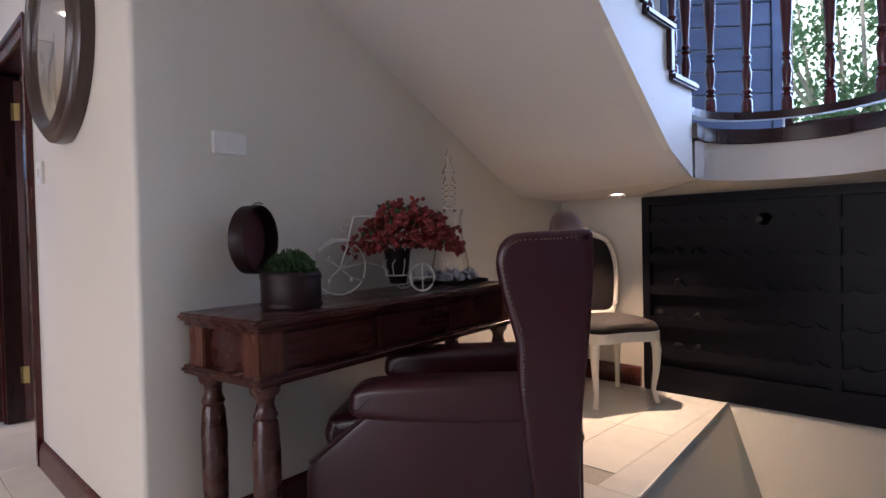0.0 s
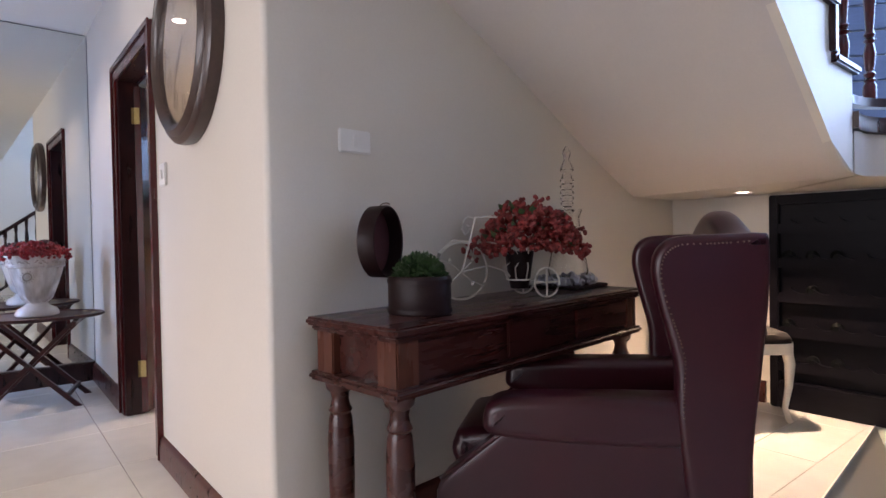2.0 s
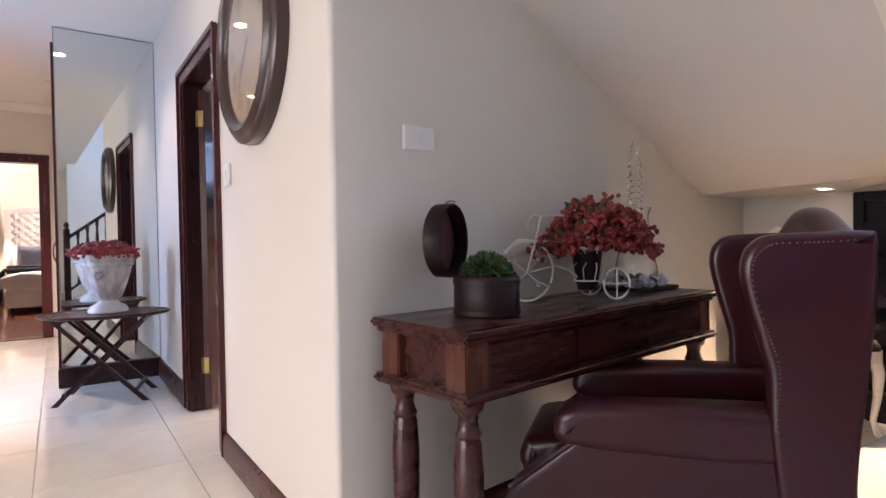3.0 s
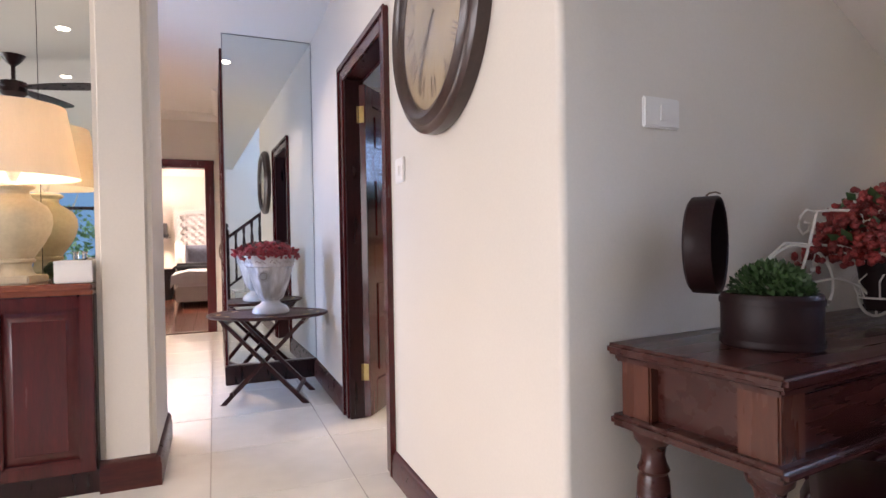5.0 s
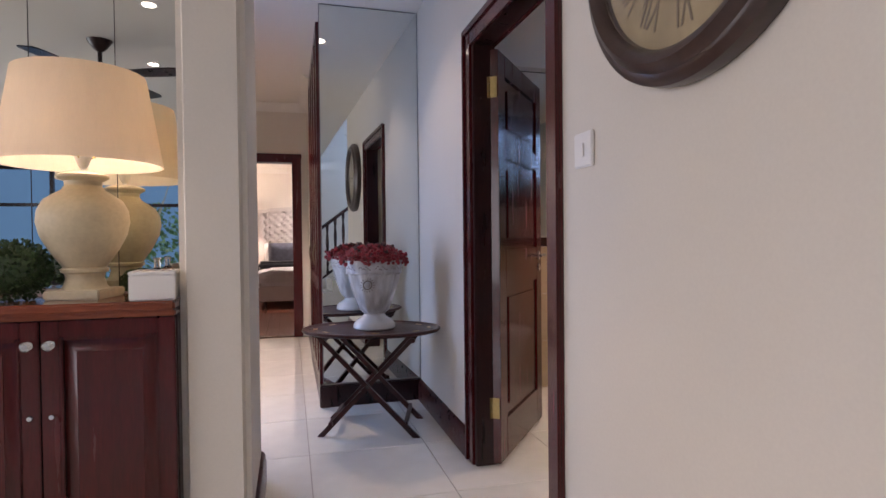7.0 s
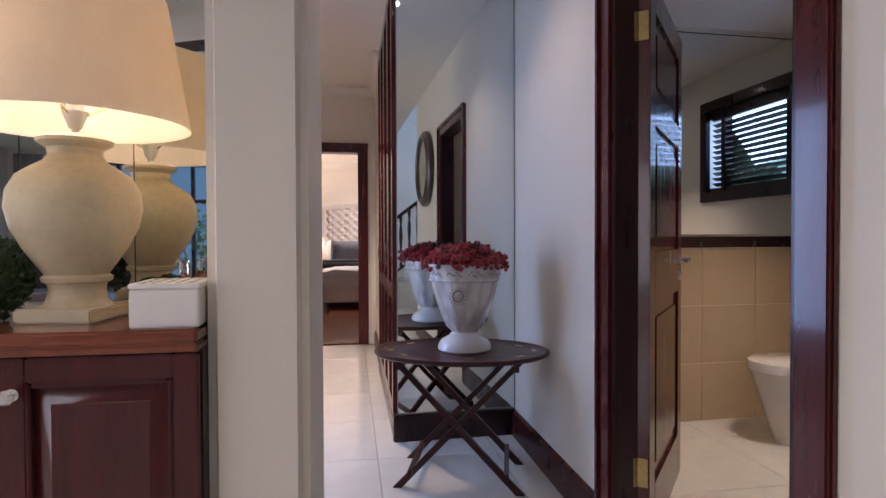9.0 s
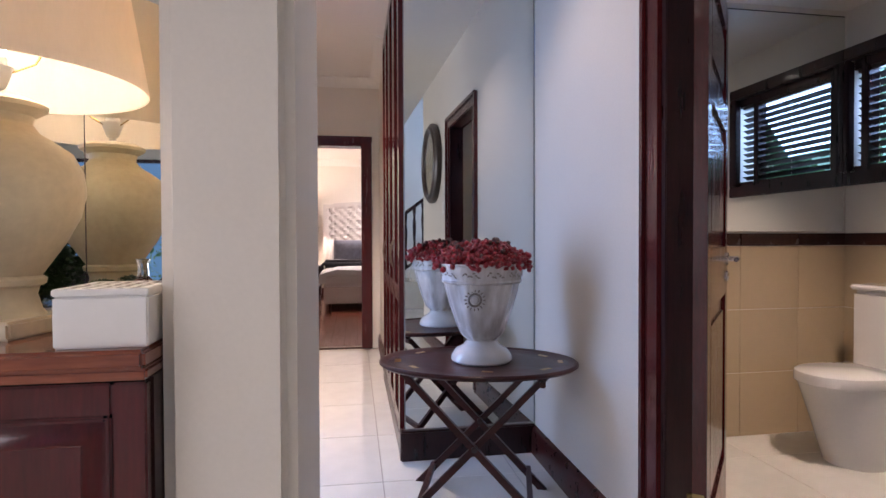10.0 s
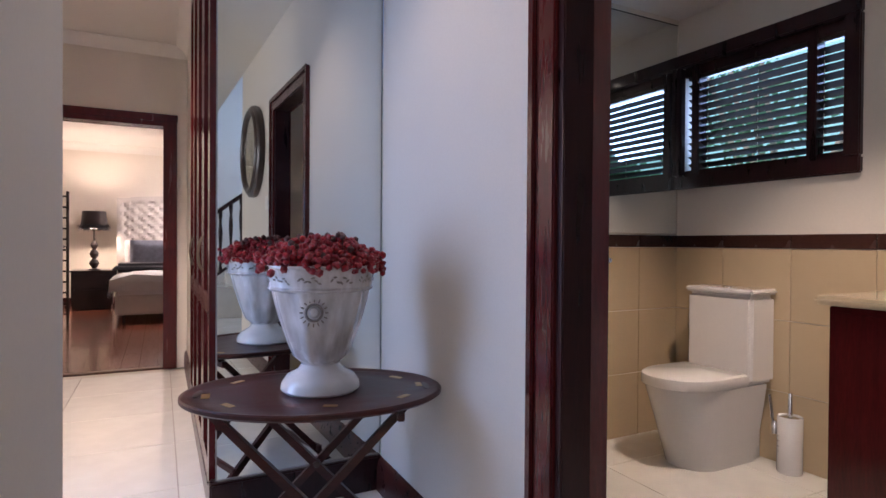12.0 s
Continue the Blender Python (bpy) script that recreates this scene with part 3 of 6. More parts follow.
cornice((-14.0, -3.2), (-14.0, 2.2), (1, 0), 0.12)


def architrave(bm, x0, x1, y, z0, z1, out):
    """One upright or head of a moulded door surround, its face towards out (-1 or 1) along y."""
    w = min(x1 - x0, z1 - z0)
    box(bm, x0, x1, min(y, y + out * 0.018), max(y, y + out * 0.018), z0, z1, 0.005)


def door_frame_y(name, x0, x1, y0, y1, top, label):
    """Frame lining an opening in a wall that runs along x."""
    fr = thing(name, pose(0, 0, 0), label, "door frame", kind="structure")
    t, w = 0.035, 0.085
    for nm, a in (("jamb", (x0 - 0.013, x0 + t, y0 - 0.004, y1 + 0.004, 0, top)), ("jamb", (x1 - t, x1 + 0.013, y0 - 0.004, y1 + 0.004, 0, top)), ("head", (x0 - 0.013, x1 + 0.013, y0 - 0.004, y1 + 0.004, top - t + 0.04, top + 0.012))):
        bm = B()
        box(bm, *a, 0.003)
        part(nm, bm, frame_wood, fr)
    for s, y in ((-1, y0), (1, y1)):
        for nm, a, b_, c, d in (("architrave", x0 - w, x0 + 0.012, 0.0, top + w), ("architrave", x1 - 0.012, x1 + w, 0.0, top + w), ("architrave", x0 + 0.012, x1 - 0.012, top - 0.006, top + w)):
            bm = B()
            box(bm, a, b_, min(y, y + s * 0.017), max(y, y + s * 0.017), c, d, 0.004)
            if d - c > 1:
                edge = a if nm and a < x0 else b_
                box(bm, min(edge, edge + (0.026 if edge == a else -0.026)), max(edge, edge + (0.026 if edge == a else -0.026)), min(y + s * 0.017, y + s * 0.027), max(y + s * 0.017, y + s * 0.027), c, d + 0.004, 0.004)
            else:
                box(bm, a - 0.09, b_ + 0.09, min(y + s * 0.017, y + s * 0.027), max(y + s * 0.017, y + s * 0.027), d - 0.026, d + 0.008, 0.004)
            part(nm, bm, mahogany, fr)
    return fr


def door_leaf(name, m, width, height, label, handle=True):
    """Hinge at the origin, leaf along +x, thickness along y."""
    d = thing(name, m, label, "door")
    bm = B()
    st = 0.105
    box(bm, 0.0, st, -0.02, 0.02, 0.01, height, 0.003)
    box(bm, width - st, width, -0.02, 0.02, 0.01, height, 0.003)
    for z0, z1 in ((0.01, 0.21), (0.86, 1.05), (1.5, 1.6), (height - 0.11, height)):
        box(bm, st, width - st, -0.02, 0.02, z0, z1, 0.003)
    part("leaf_frame", bm, mahogany, d)
    for z0, z1 in ((0.21, 0.86), (1.05, 1.5), (1.6, height - 0.11)):
        bm = B()
        box(bm, st, width - st, -0.009, 0.009, z0, z1)
        box(bm, st + 0.05, width - st - 0.05, -0.016, 0.016, z0 + 0.05, z1 - 0.05, 0.006)
        part("panel", bm, mahogany, d)
    for z in (0.28, 1.83):
        bm = B()
        box(bm, -0.004, 0.0, -0.014, 0.022, z - 0.05, z + 0.05, 0.001)
        for zz in (z - 0.05, z - 0.016, z + 0.018):
            tube(bm, [(-0.004, 0.027, zz), (-0.004, 0.027, zz + 0.031)], 0.0075, 8)
        part("hinge", bm, hinge_mat, d, "dull brass butt hinge")
    if handle:
        for s in (-1, 1):
            bm = B()
            lathe(bm, [(0.026, 0), (0.026, 0.008), (0.011, 0.012), (0.011, 0.045)], 14, m=pose(width - 0.06, s * 0.02, 1.0, -90 * s, 0, 0))
            tube(bm, [(width - 0.06, s * 0.062, 1.0), (width - 0.11, s * 0.066, 1.0), (width - 0.18, s * 0.062, 1.0)], 0.009, 8)
            lathe(bm, [(0.022, 0), (0.022, 0.006), (0.008, 0.012)], 12, m=pose(width - 0.06, s * 0.02, 0.93, -90 * s, 0, 0))
            part("door_handle", bm, chrome, d, "brushed steel lever handle")
    return d


door_frame_y("door_frame_toilet", DX0, DX1, WY, WY + 0.10, 2.035, "dark mahogany toilet door surround with moulded edge")
door_leaf("door", pose(DX0 + 0.05, 0.686, 0, 0, 0, 141), 0.80, 2.01, "open dark mahogany panelled toilet door", True)


def bedroom_frame():
    fr = thing("door_frame_bedroom", pose(0, 0, 0), "dark mahogany bedroom door surround", "door frame", kind="structure")
    for nm, a in (("jamb", (-8.344, -8.176, -0.24, -0.19, 0, 2.03)), ("jamb", (-8.344, -8.176, -1.03, -0.98, 0, 2.03)), ("head", (-8.344, -8.176, -1.03, -0.19, 2.0, 2.05)),
                  ("architrave", (-8.18, -8.16, -0.205, -0.138, 0, 2.09)), ("architrave", (-8.18, -8.16, -1.085, -1.02, 0, 2.09)), ("architrave", (-8.18, -8.156, -1.09, -0.133, 2.035, 2.095))):
        bm = B()
        box(bm, *a, 0.004)
        part(nm, bm, mahogany, fr)


bedroom_frame()
door_leaf("door", pose(-8.36, -1.0, 0, 0, 0, 188), 0.78, 2.01, "open dark bedroom door seen edge-on")


# ---- mirrors ----
def hall_mirror():
    ob = thing("wall_mirror", pose(-5.262, 0.25, 0, 0, 0, 1.2) @ pose(5.262, -0.25, 0), "floor-to-ceiling mirror panel above a dark timber plinth", "mirror")
    bm = B()
    box(bm, -5.268, -5.255, -0.07, 0.589, 0.15, 2.648)
    part("mirror_glass", bm, mirror_mat, ob)
    bm = B()
    for a in ((-5.256, -5.252, -0.073, -0.068, 0.15, 2.652), (-5.256, -5.252, 0.586, 0.591, 0.15, 2.652), (-5.256, -5.252, -0.066, 0.582, 2.647, 2.652), (-5.256, -5.250, -0.066, 0.582, 0.146, 0.154)):
        box(bm, *a, 0.001)
    part("mirror_edge", bm, mirror_rim, ob, "thin pale grey mirror edge")
    bm = B()
    box(bm, -5.30, -5.235, -0.095, 0.595, 0, 0.145, 0.006)
    part("plinth", bm, frame_wood, ob)


hall_mirror()


def cabinet_mirror(y0, y1):
    ob = thing("wall_mirror", pose(0, 0, 0), "tall frameless mirror strip rising above the sideboard", "mirror", "mirror panels behind the sideboard")
    bm = B()
    box(bm, -3.920, -3.899, y0 + 0.0015, y1 - 0.0015, 0.93, 2.64)
    part("mirror_glass", bm, mirror_mat, ob)
    bm = B()
    box(bm, -3.920, -3.8995, y0 - 0.0015, y0 + 0.0015, 0.93, 2.64)
    part("joint", bm, black_wood, ob)


for k in range(7):
    cabinet_mirror(-0.916 - 0.292 * k + (0.001 if k else 0.0), -0.624 - 0.292 * k)


# ---- corridor cupboards ----
def corridor_cupboard():
    cb = thing("wardrobe", pose(0, 0, 0), "built-in dark mahogany wardrobe with tall panelled doors", "wardrobe")
    bm = B()
    box(bm, -6.92, -5.272, -0.062, 0.44, 0.0, CEIL - 0.004)
    part("body", bm, paint, cb, "cream painted carcass")
    bm = B()
    box(bm, -6.93, -5.28, -0.092, -0.062, 0.0, 0.10, 0.004)
    part("plinth", bm, frame_wood, cb)
    w = 0.39
    for k in range(4):
        x1 = -5.325 - k * (w + 0.004)
        x0 = x1 - w
        d = new("door")
        d.parent = cb
        bm = B()
        for a in ((x0, x0 + 0.075, 0.11, 2.56), (x1 - 0.075, x1, 0.11, 2.56)):
            box(bm, a[0], a[1], -0.09, -0.066, a[2], a[3], 0.003)
        for z0, z1 in ((0.11, 0.19), (0.76, 0.85), (2.48, 2.56)):
            box(bm, x0 + 0.075, x1 - 0.075, -0.09, -0.066, z0, z1, 0.003)
        frame_part = new("door_frame_part", mesh_of("door_frame_part", bm, mahogany))
        frame_part.name = "door_panel_frame"
        frame_part.parent = d
        for z0, z1 in ((0.19, 0.76), (0.85, 2.48)):
            bm = B()
            box(bm, x0 + 0.075, x1 - 0.075, -0.076, -0.068, z0, z1)
            p = new("panel", mesh_of("panel", bm, counter_wood))
            p.parent = d
        hx = x0 + 0.035 if k % 2 == 0 else x1 - 0.035
        bm = B()
        tube(bm, [(hx, -0.09, 0.92), (hx, -0.104, 0.95), (hx, -0.110, 1.0), (hx, -0.104, 1.05), (hx, -0.09, 1.08)], 0.004, 6)
        h = new("handle", mesh_of("handle", bm, stud_mat))
        h.parent = d
        tagged(h, "bowed aged metal handle")


corridor_cupboard()


# ---- wall clock ----
def wall_clock():
    ck = thing("wall_clock", pose(-2.477, WY, 1.822, 90, 0, 0) @ Matrix.Diagonal((1.03, 1.03, 1, 1)), "large round wall clock with a bronzed dark rim and aged dial", "clock")
    bm = B()
    lathe(bm, [(0.30, 0.0), (0.372, 0.0), (0.378, 0.02), (0.376, 0.045), (0.362, 0.058), (0.350, 0.060), (0.345, 0.068), (0.328, 0.078), (0.312, 0.072), (0.300, 0.058), (0.296, 0.035)], 64, close=False)
    part("rim", bm, clock_rim, ck)
    bm = B()
    lathe(bm, [(0.30, 0.020), (0.299, 0.034)], 64)
    part("dial", bm, clock_face, ck)
    bm = B()
    lathe(bm, [(0.297, 0.050), (0.297, 0.0525)], 64)
    g = part("glass", bm, glass, ck, "flat clear cover glass")
    g.visible_shadow = False
    numerals = ("XII", "I", "II", "III", "IIII", "V", "VI", "VII", "VIII", "IX", "X", "XI")
    for i, txt in enumerate(numerals):
        a = radians(90 - 30 * i)
        fc = bpy.data.curves.new("numeral", "FONT")
        fc.body, fc.size, fc.align_x, fc.align_y, fc.extrude = txt, 0.105, "CENTER", "CENTER", 0.0008
        tmp = new("numeral_text", fc)
        dg = bpy.context.evaluated_depsgraph_get()
        me = bpy.data.meshes.new_from_object(tmp.evaluated_get(dg))
        bpy.data.objects.remove(tmp)
        me.materials.clear()
        me.materials.append(ink)
        ob = new("numeral", me)
        ob.parent = ck
        ob.matrix_basis = Matrix.Translation((0.218 * math.cos(a), 0.218 * math.sin(a), 0.0355)) @ pose(0, 0, 0, 0, 0, -30 * i) @ Matrix.Diagonal((0.62, 1.0, 1, 1))
    for name, ang, ln, w in (("hour_hand", 222, 0.15, 0.011), ("minute_hand", 232, 0.22, 0.008)):
        bm = B()
        prism(bm, [(-0.03, -w * 0.5), (ln * 0.7, -w * 0.6), (ln * 0.78, -w * 1.4), (ln, 0), (ln * 0.78, w * 1.4), (ln * 0.7, w * 0.6), (-0.03, w * 0.5)], 0.040, 0.042, pose(0, 0, 0, 0, 0, ang))
        part(name, bm, ink, ck)


wall_clock()


# ---- switches ----
def wall_switch(m, w, h, label, rockers=1):
    sw = thing("light_switch", m, label, "light switch")
    bm = B()
    box(bm, -w / 2, w / 2, -h / 2, h / 2, 0, 0.012, 0.004)
    part("plate", bm, white_plastic, sw)
    for i in range(rockers):
        bm = B()
        box(bm, -0.013, 0.013, -0.022, 0.022, 0.012, 0.017, 0.003, m=pose(0, 0, 0, 4, 0, 0))
        part("rocker", bm, white_plastic, sw)


wall_switch(pose(wall_x(0.912) - 0.001, 0.912, 1.379, 90, 0, 96), 0.13, 0.078, "white two-part plastic light switch on the wall")
wall_switch(pose(-2.965, WY, 1.364, 90, 0, 0), 0.105, 0.105, "white upright plastic light switch beside the toilet door")


# ---- console table ----
def leg_profile(h):
    return [(0.030, 0.0), (0.036, 0.01), (0.036, 0.05), (0.026, 0.07), (0.033, 0.09), (0.036, 0.14), (0.040, 0.30), (0.041, 0.42), (0.036, 0.50), (0.031, 0.515), (0.037, 0.525), (0.030, 0.54), (0.026, 0.56), (0.030, 0.58), (0.042, h - 0.03), (0.046, h - 0.012), (0.046, h)]


def console_table():
    tb = thing("console_table", DESK, "dark carved wooden console table with turned legs", "table")
    x0, x1, y0, y1, top = 0.0, 0.425, 0.0, 1.465, TOP
    bm = B()
    box(bm, x0, x1, y0, y1, top - 0.026, top, 0.008, seg=3)
    box(bm, x0 + 0.014, x1 - 0.014, y0 + 0.014, y1 - 0.014, top - 0.042, top - 0.024, 0.006)
    part("tabletop", bm, desk_wood, tb)
    bm = B()
    ax0, ax1, ay0, ay1 = x0 + 0.04, x1 - 0.04, y0 + 0.04, y1 - 0.04
    za, zb = 0.645, top - 0.04
    box(bm, ax0 + 0.012, ax1, ay0 + 0.012, ay1 - 0.012, za, zb)
    part("apron", bm, desk_wood, tb)
    for x, y in ((ax0 + 0.028, ay0 + 0.028), (ax1 - 0.028, ay0 + 0.028), (ax0 + 0.028, ay1 - 0.028), (ax1 - 0.028, ay1 - 0.028)):
        bm = B()
        box(bm, x - 0.042, x + 0.042, y - 0.042, y + 0.042, za - 0.002, zb + 0.002, 0.004)
        part("corner_block", bm, block_wood, tb, "wooden corner block, paler with reflected light in its colour")
    bm = B()
    box(bm, x0 + 0.004, x1 - 0.004, y0 + 0.004, y1 - 0.004, 0.620, 0.648, 0.010, seg=3)
    part("moulding", bm, desk_wood, tb)
    n = 3
    for k in range(n):
        ya = ay0 + 0.05 + k * (ay1 - ay0 - 0.1) / n
        yb = ya + (ay1 - ay0 - 0.1) / n - 0.02
        bm = B()
        box(bm, ax1 - 0.002, ax1 + 0.010, ya, yb, za + 0.012, zb - 0.008, 0.004)
        part("drawer_front", bm, desk_wood, tb)
    for x in (x0 + 0.075, x1 - 0.075):
        for y in (y0 + 0.075, y1 - 0.075):
            bm = B()
            lathe(bm, leg_profile(0.622), 20, (x, y, 0))
            part("leg", bm, desk_wood, tb)


console_table()


# ---- things on the console ----
def leaf_cluster(bm, centre, rx, ry, rz, n, size, rng, low=-0.3):
    for _ in range(n):
        while True:
            v = Vector((rng.uniform(-1, 1), rng.uniform(-1, 1), rng.uniform(low, 1)))
            if 0.35 < v.length < 1:
                break
        p = Vector(centre) + Vector((v.x * rx, v.y * ry, v.z * rz))
        d = (v + Vector((rng.uniform(-0.6, 0.6), rng.uniform(-0.6, 0.6), rng.uniform(-0.2, 0.8)))).normalized()
        s = d.cross(Vector((rng.random(), rng.random(), rng.random() + 0.1))).normalized() * size * rng.uniform(0.3, 0.5)
        L = size * rng.uniform(0.8, 1.3)
        nrm = d.cross(s).normalized() * size * 0.12
        q = [bm.verts.new(p), bm.verts.new(p + d * L * 0.5 + s + nrm), bm.verts.new(p + d * L), bm.verts.new(p + d * L * 0.5 - s + nrm)]
        bm.faces.new(q[:3])
        bm.faces.new((q[0], q[2], q[3]))


def leather_planter():
    pl = thing("planter_box", DESK_TOP @ pose(0.295, 0.31, 0.0005, 0, 0, 20), "oval dark leather box holding a small green plant", "planter")
    bm = B()
    lathe(bm, [(0.098, 0.0), (0.100, 0.004), (0.100, 0.112), (0.097, 0.116), (0.090, 0.112), (0.090, 0.085)], 36, sx=1.0, sy=0.8)
    part("box", bm, dark_leather, pl)
    bm = B()
    lathe(bm, [(0.103, 0.006), (0.103, 0.018)], 36, sy=0.8, close=False)
    lathe(bm, [(0.103, 0.094), (0.103, 0.106)], 36, sy=0.8, close=False)
    part("band", bm, dark_leather, pl)
    rng = random.Random(4)
    bm = B()
    leaf_cluster(bm, (0, 0, 0.11), 0.082, 0.068, 0.070, 1100, 0.014, rng, 0.0)
    part("plant", bm, leaf_mat, pl, "small-leaved dark green plant")


leather_planter()


def standing_lid():
    m = DESK_TOP @ pose(0.175, 0.262, 0.222, 0, 90, 24)
    ld = thing("box_lid", m, "round dark leather lid with red lining, hinged open", "lid")
    bm = B()
    lathe(bm, [(0.0005, -0.03), (0.105, -0.03), (0.112, -0.024), (0.113, 0.026), (0.110, 0.03), (0.106, 0.026), (0.105, -0.02), (0.0005, -0.022)], 40, close=False)
    part("shell", bm, dark_leather, ld)
    bm = B()
    lathe(bm, [(0.104, -0.0195), (0.104, -0.017)], 40)
    part("lining", bm, red_lining, ld)
    bm = B()
    tube(bm, [(-0.113, 0.0, 0.0), (-0.119, 0.002, 0.008), (-0.121, 0.006, 0.02), (-0.117, 0.008, 0.03)], 0.0022, 6)
    part("clasp", bm, stud_mat, ld)


standing_lid()


def ring_pts(c, r, axis, n=28, a0=0, a1=360):
    out = []
    for i in range(n + (0 if a1 - a0 >= 360 else 1)):
        a = radians(a0 + (a1 - a0) * i / n)
        out.append((c[0] + (r * math.cos(a) if axis == "xz" else 0), c[1], c[2] + r * math.sin(a)))
    return out


def wire_tricycle():
    """Local x runs along the tricycle, from its large wheel to the small ones."""
    m = DESK_TOP @ pose(0.145, 0.59, 0.0005, 0, 0, 66) @ Matrix.Scale(1.13, 4)
    tr = thing("wire_tricycle", m, "cream wire tricycle plant holder with scrolled basket", "ornament")
    W = 0.0036
    bm = B()
    R = 0.092
    tube(bm, ring_pts((0.06, 0, R + W), R, "xz"), W, 6, True)
    for k in range(4):
        a = radians(45 + 90 * k)
        tube(bm, [(0.06, 0, R), (0.06 + R * math.cos(a) * 0.55, 0.004, R + R * math.sin(a) * 0.45), (0.06 + R * math.cos(a + 0.25), 0, R + R * math.sin(a + 0.25))], W * 0.7, 6)
        ball(bm, (0.06 + 0.6 * R * math.cos(a), 0, R + 0.6 * R * math.sin(a)), 0.007)
    part("front_wheel", bm, white_wire, tr)
    for s in (-1, 1):
        bm = B()
        r2 = 0.048
        tube(bm, ring_pts((0.335, s * 0.075, r2 + W), r2, "xz", 22), W, 6, True)
        for k in range(2):
            a = radians(90 * k)
            tube(bm, [(0.335 - r2 * math.cos(a), s * 0.075, r2 - r2 * math.sin(a) + W), (0.335 + r2 * math.cos(a), s * 0.075, r2 + r2 * math.sin(a) + W)], W * 0.8, 6)
        part("rear_wheel", bm, white_wire, tr)
    bm = B()
    tube(bm, [(0.06, 0, R), (0.085, 0, 0.17), (0.112, 0, 0.268)], W, 6)
    tube(bm, [(0.108, 0, 0.268), (0.15, 0, 0.271), (0.215, 0, 0.268)], W, 6)
    tube(bm, [(0.110, 0, 0.266), (0.085, 0, 0.272), (0.068, 0, 0.255), (0.063, 0, 0.232), (0.075, 0, 0.215), (0.09, 0, 0.222), (0.092, 0, 0.24), (0.08, 0, 0.243)], W * 0.8, 6)
    tube(bm, [(0.09, 0, 0.19), (0.17, 0, 0.185), (0.26, 0, 0.16), (0.31, 0, 0.11), (0.335, 0, 0.05)], W, 6)
    tube(bm, [(-0.045, 0, 0.085), (-0.02, 0, 0.155), (0.03, 0, 0.195), (0.09, 0, 0.19)], W, 6)
    tube(bm, [(0.06, 0, R), (0.16, 0, 0.11), (0.22, 0, 0.09), (0.25, 0, 0.06)], W, 6)
    tube(bm, [(0.335, -0.075, 0.05), (0.335, 0.075, 0.05)], W, 6)
    part("frame", bm, white_wire, tr)
    bm = B()
    for z, r in ((0.165, 0.062), (0.06, 0.042)):
        tube(bm, [(0.275 + r * math.cos(2 * math.pi * k / 24), r * math.sin(2 * math.pi * k / 24), z) for k in range(24)], W * 0.8, 6, True)
    for k in range(8):
        a = 2 * math.pi * k / 8
        c, s = math.cos(a), math.sin(a)
        tube(bm, [(0.275 + 0.062 * c, 0.062 * s, 0.165), (0.275 + 0.035 * math.cos(a + .4), 0.035 * math.sin(a + .4), 0.13), (0.275 + 0.056 * c, 0.056 * s, 0.10), (0.275 + 0.042 * c, 0.042 * s, 0.06)], W * 0.6, 5)
    part("basket", bm, white_wire, tr)
    bm = B()
    lathe(bm, [(0.030, 0.03), (0.036, 0.06), (0.05, 0.155), (0.046, 0.155)], 20, (0.275, 0, 0))
    part("pot", bm, dark_leather, tr, "dark inner flower pot")
    rng = random.Random(11)
    fl = thing("flower_bouquet", m @ pose(0.313, 0, 0.192) @ Matrix.Scale(1.1, 4), "bunch of rust-red berry blossoms with green leaves", "flowers")
    bm, bg = B(), B()
    for _ in range(620):
        while True:
            v = Vector((rng.uniform(-1, 1), rng.uniform(-1, 1), rng.uniform(-0.3, 1)))
            if 0.45 < v.length < 1.0:
                break
        lump = 1 + 0.12 * math.sin(5 * v.x + 2) + 0.1 * math.sin(7 * v.y + 4 * v.z)
        p = Vector((v.x * 0.205 * lump, v.y * 0.15, 0.010 + v.z * 0.112 * lump - 0.045 * v.x * v.x))
        r = rng.uniform(0.0055, 0.0085)
        for j in range(3):
            ball(bm, p + Vector((rng.uniform(-1, 1), rng.uniform(-1, 1), rng.uniform(-1, 1))) * r * 0.8, r, 1)
    for k in range(14):
        p = Vector((0.15 + 0.006 * k, 0.02 * math.sin(k), 0.012 - 0.004 * k))
        ball(bm, p + Vector((rng.uniform(-.012, .012), rng.uniform(-.012, .012), rng.uniform(-.012, .012))), 0.0095)
    leaf_cluster(bg, (0, 0, 0), 0.15, 0.12, 0.11, 45, 0.03, rng, -0.2)
    part("blossoms", bm, berry_orange, fl)
    part("leaves", bg, leaf_mat, fl)


wire_tricycle()


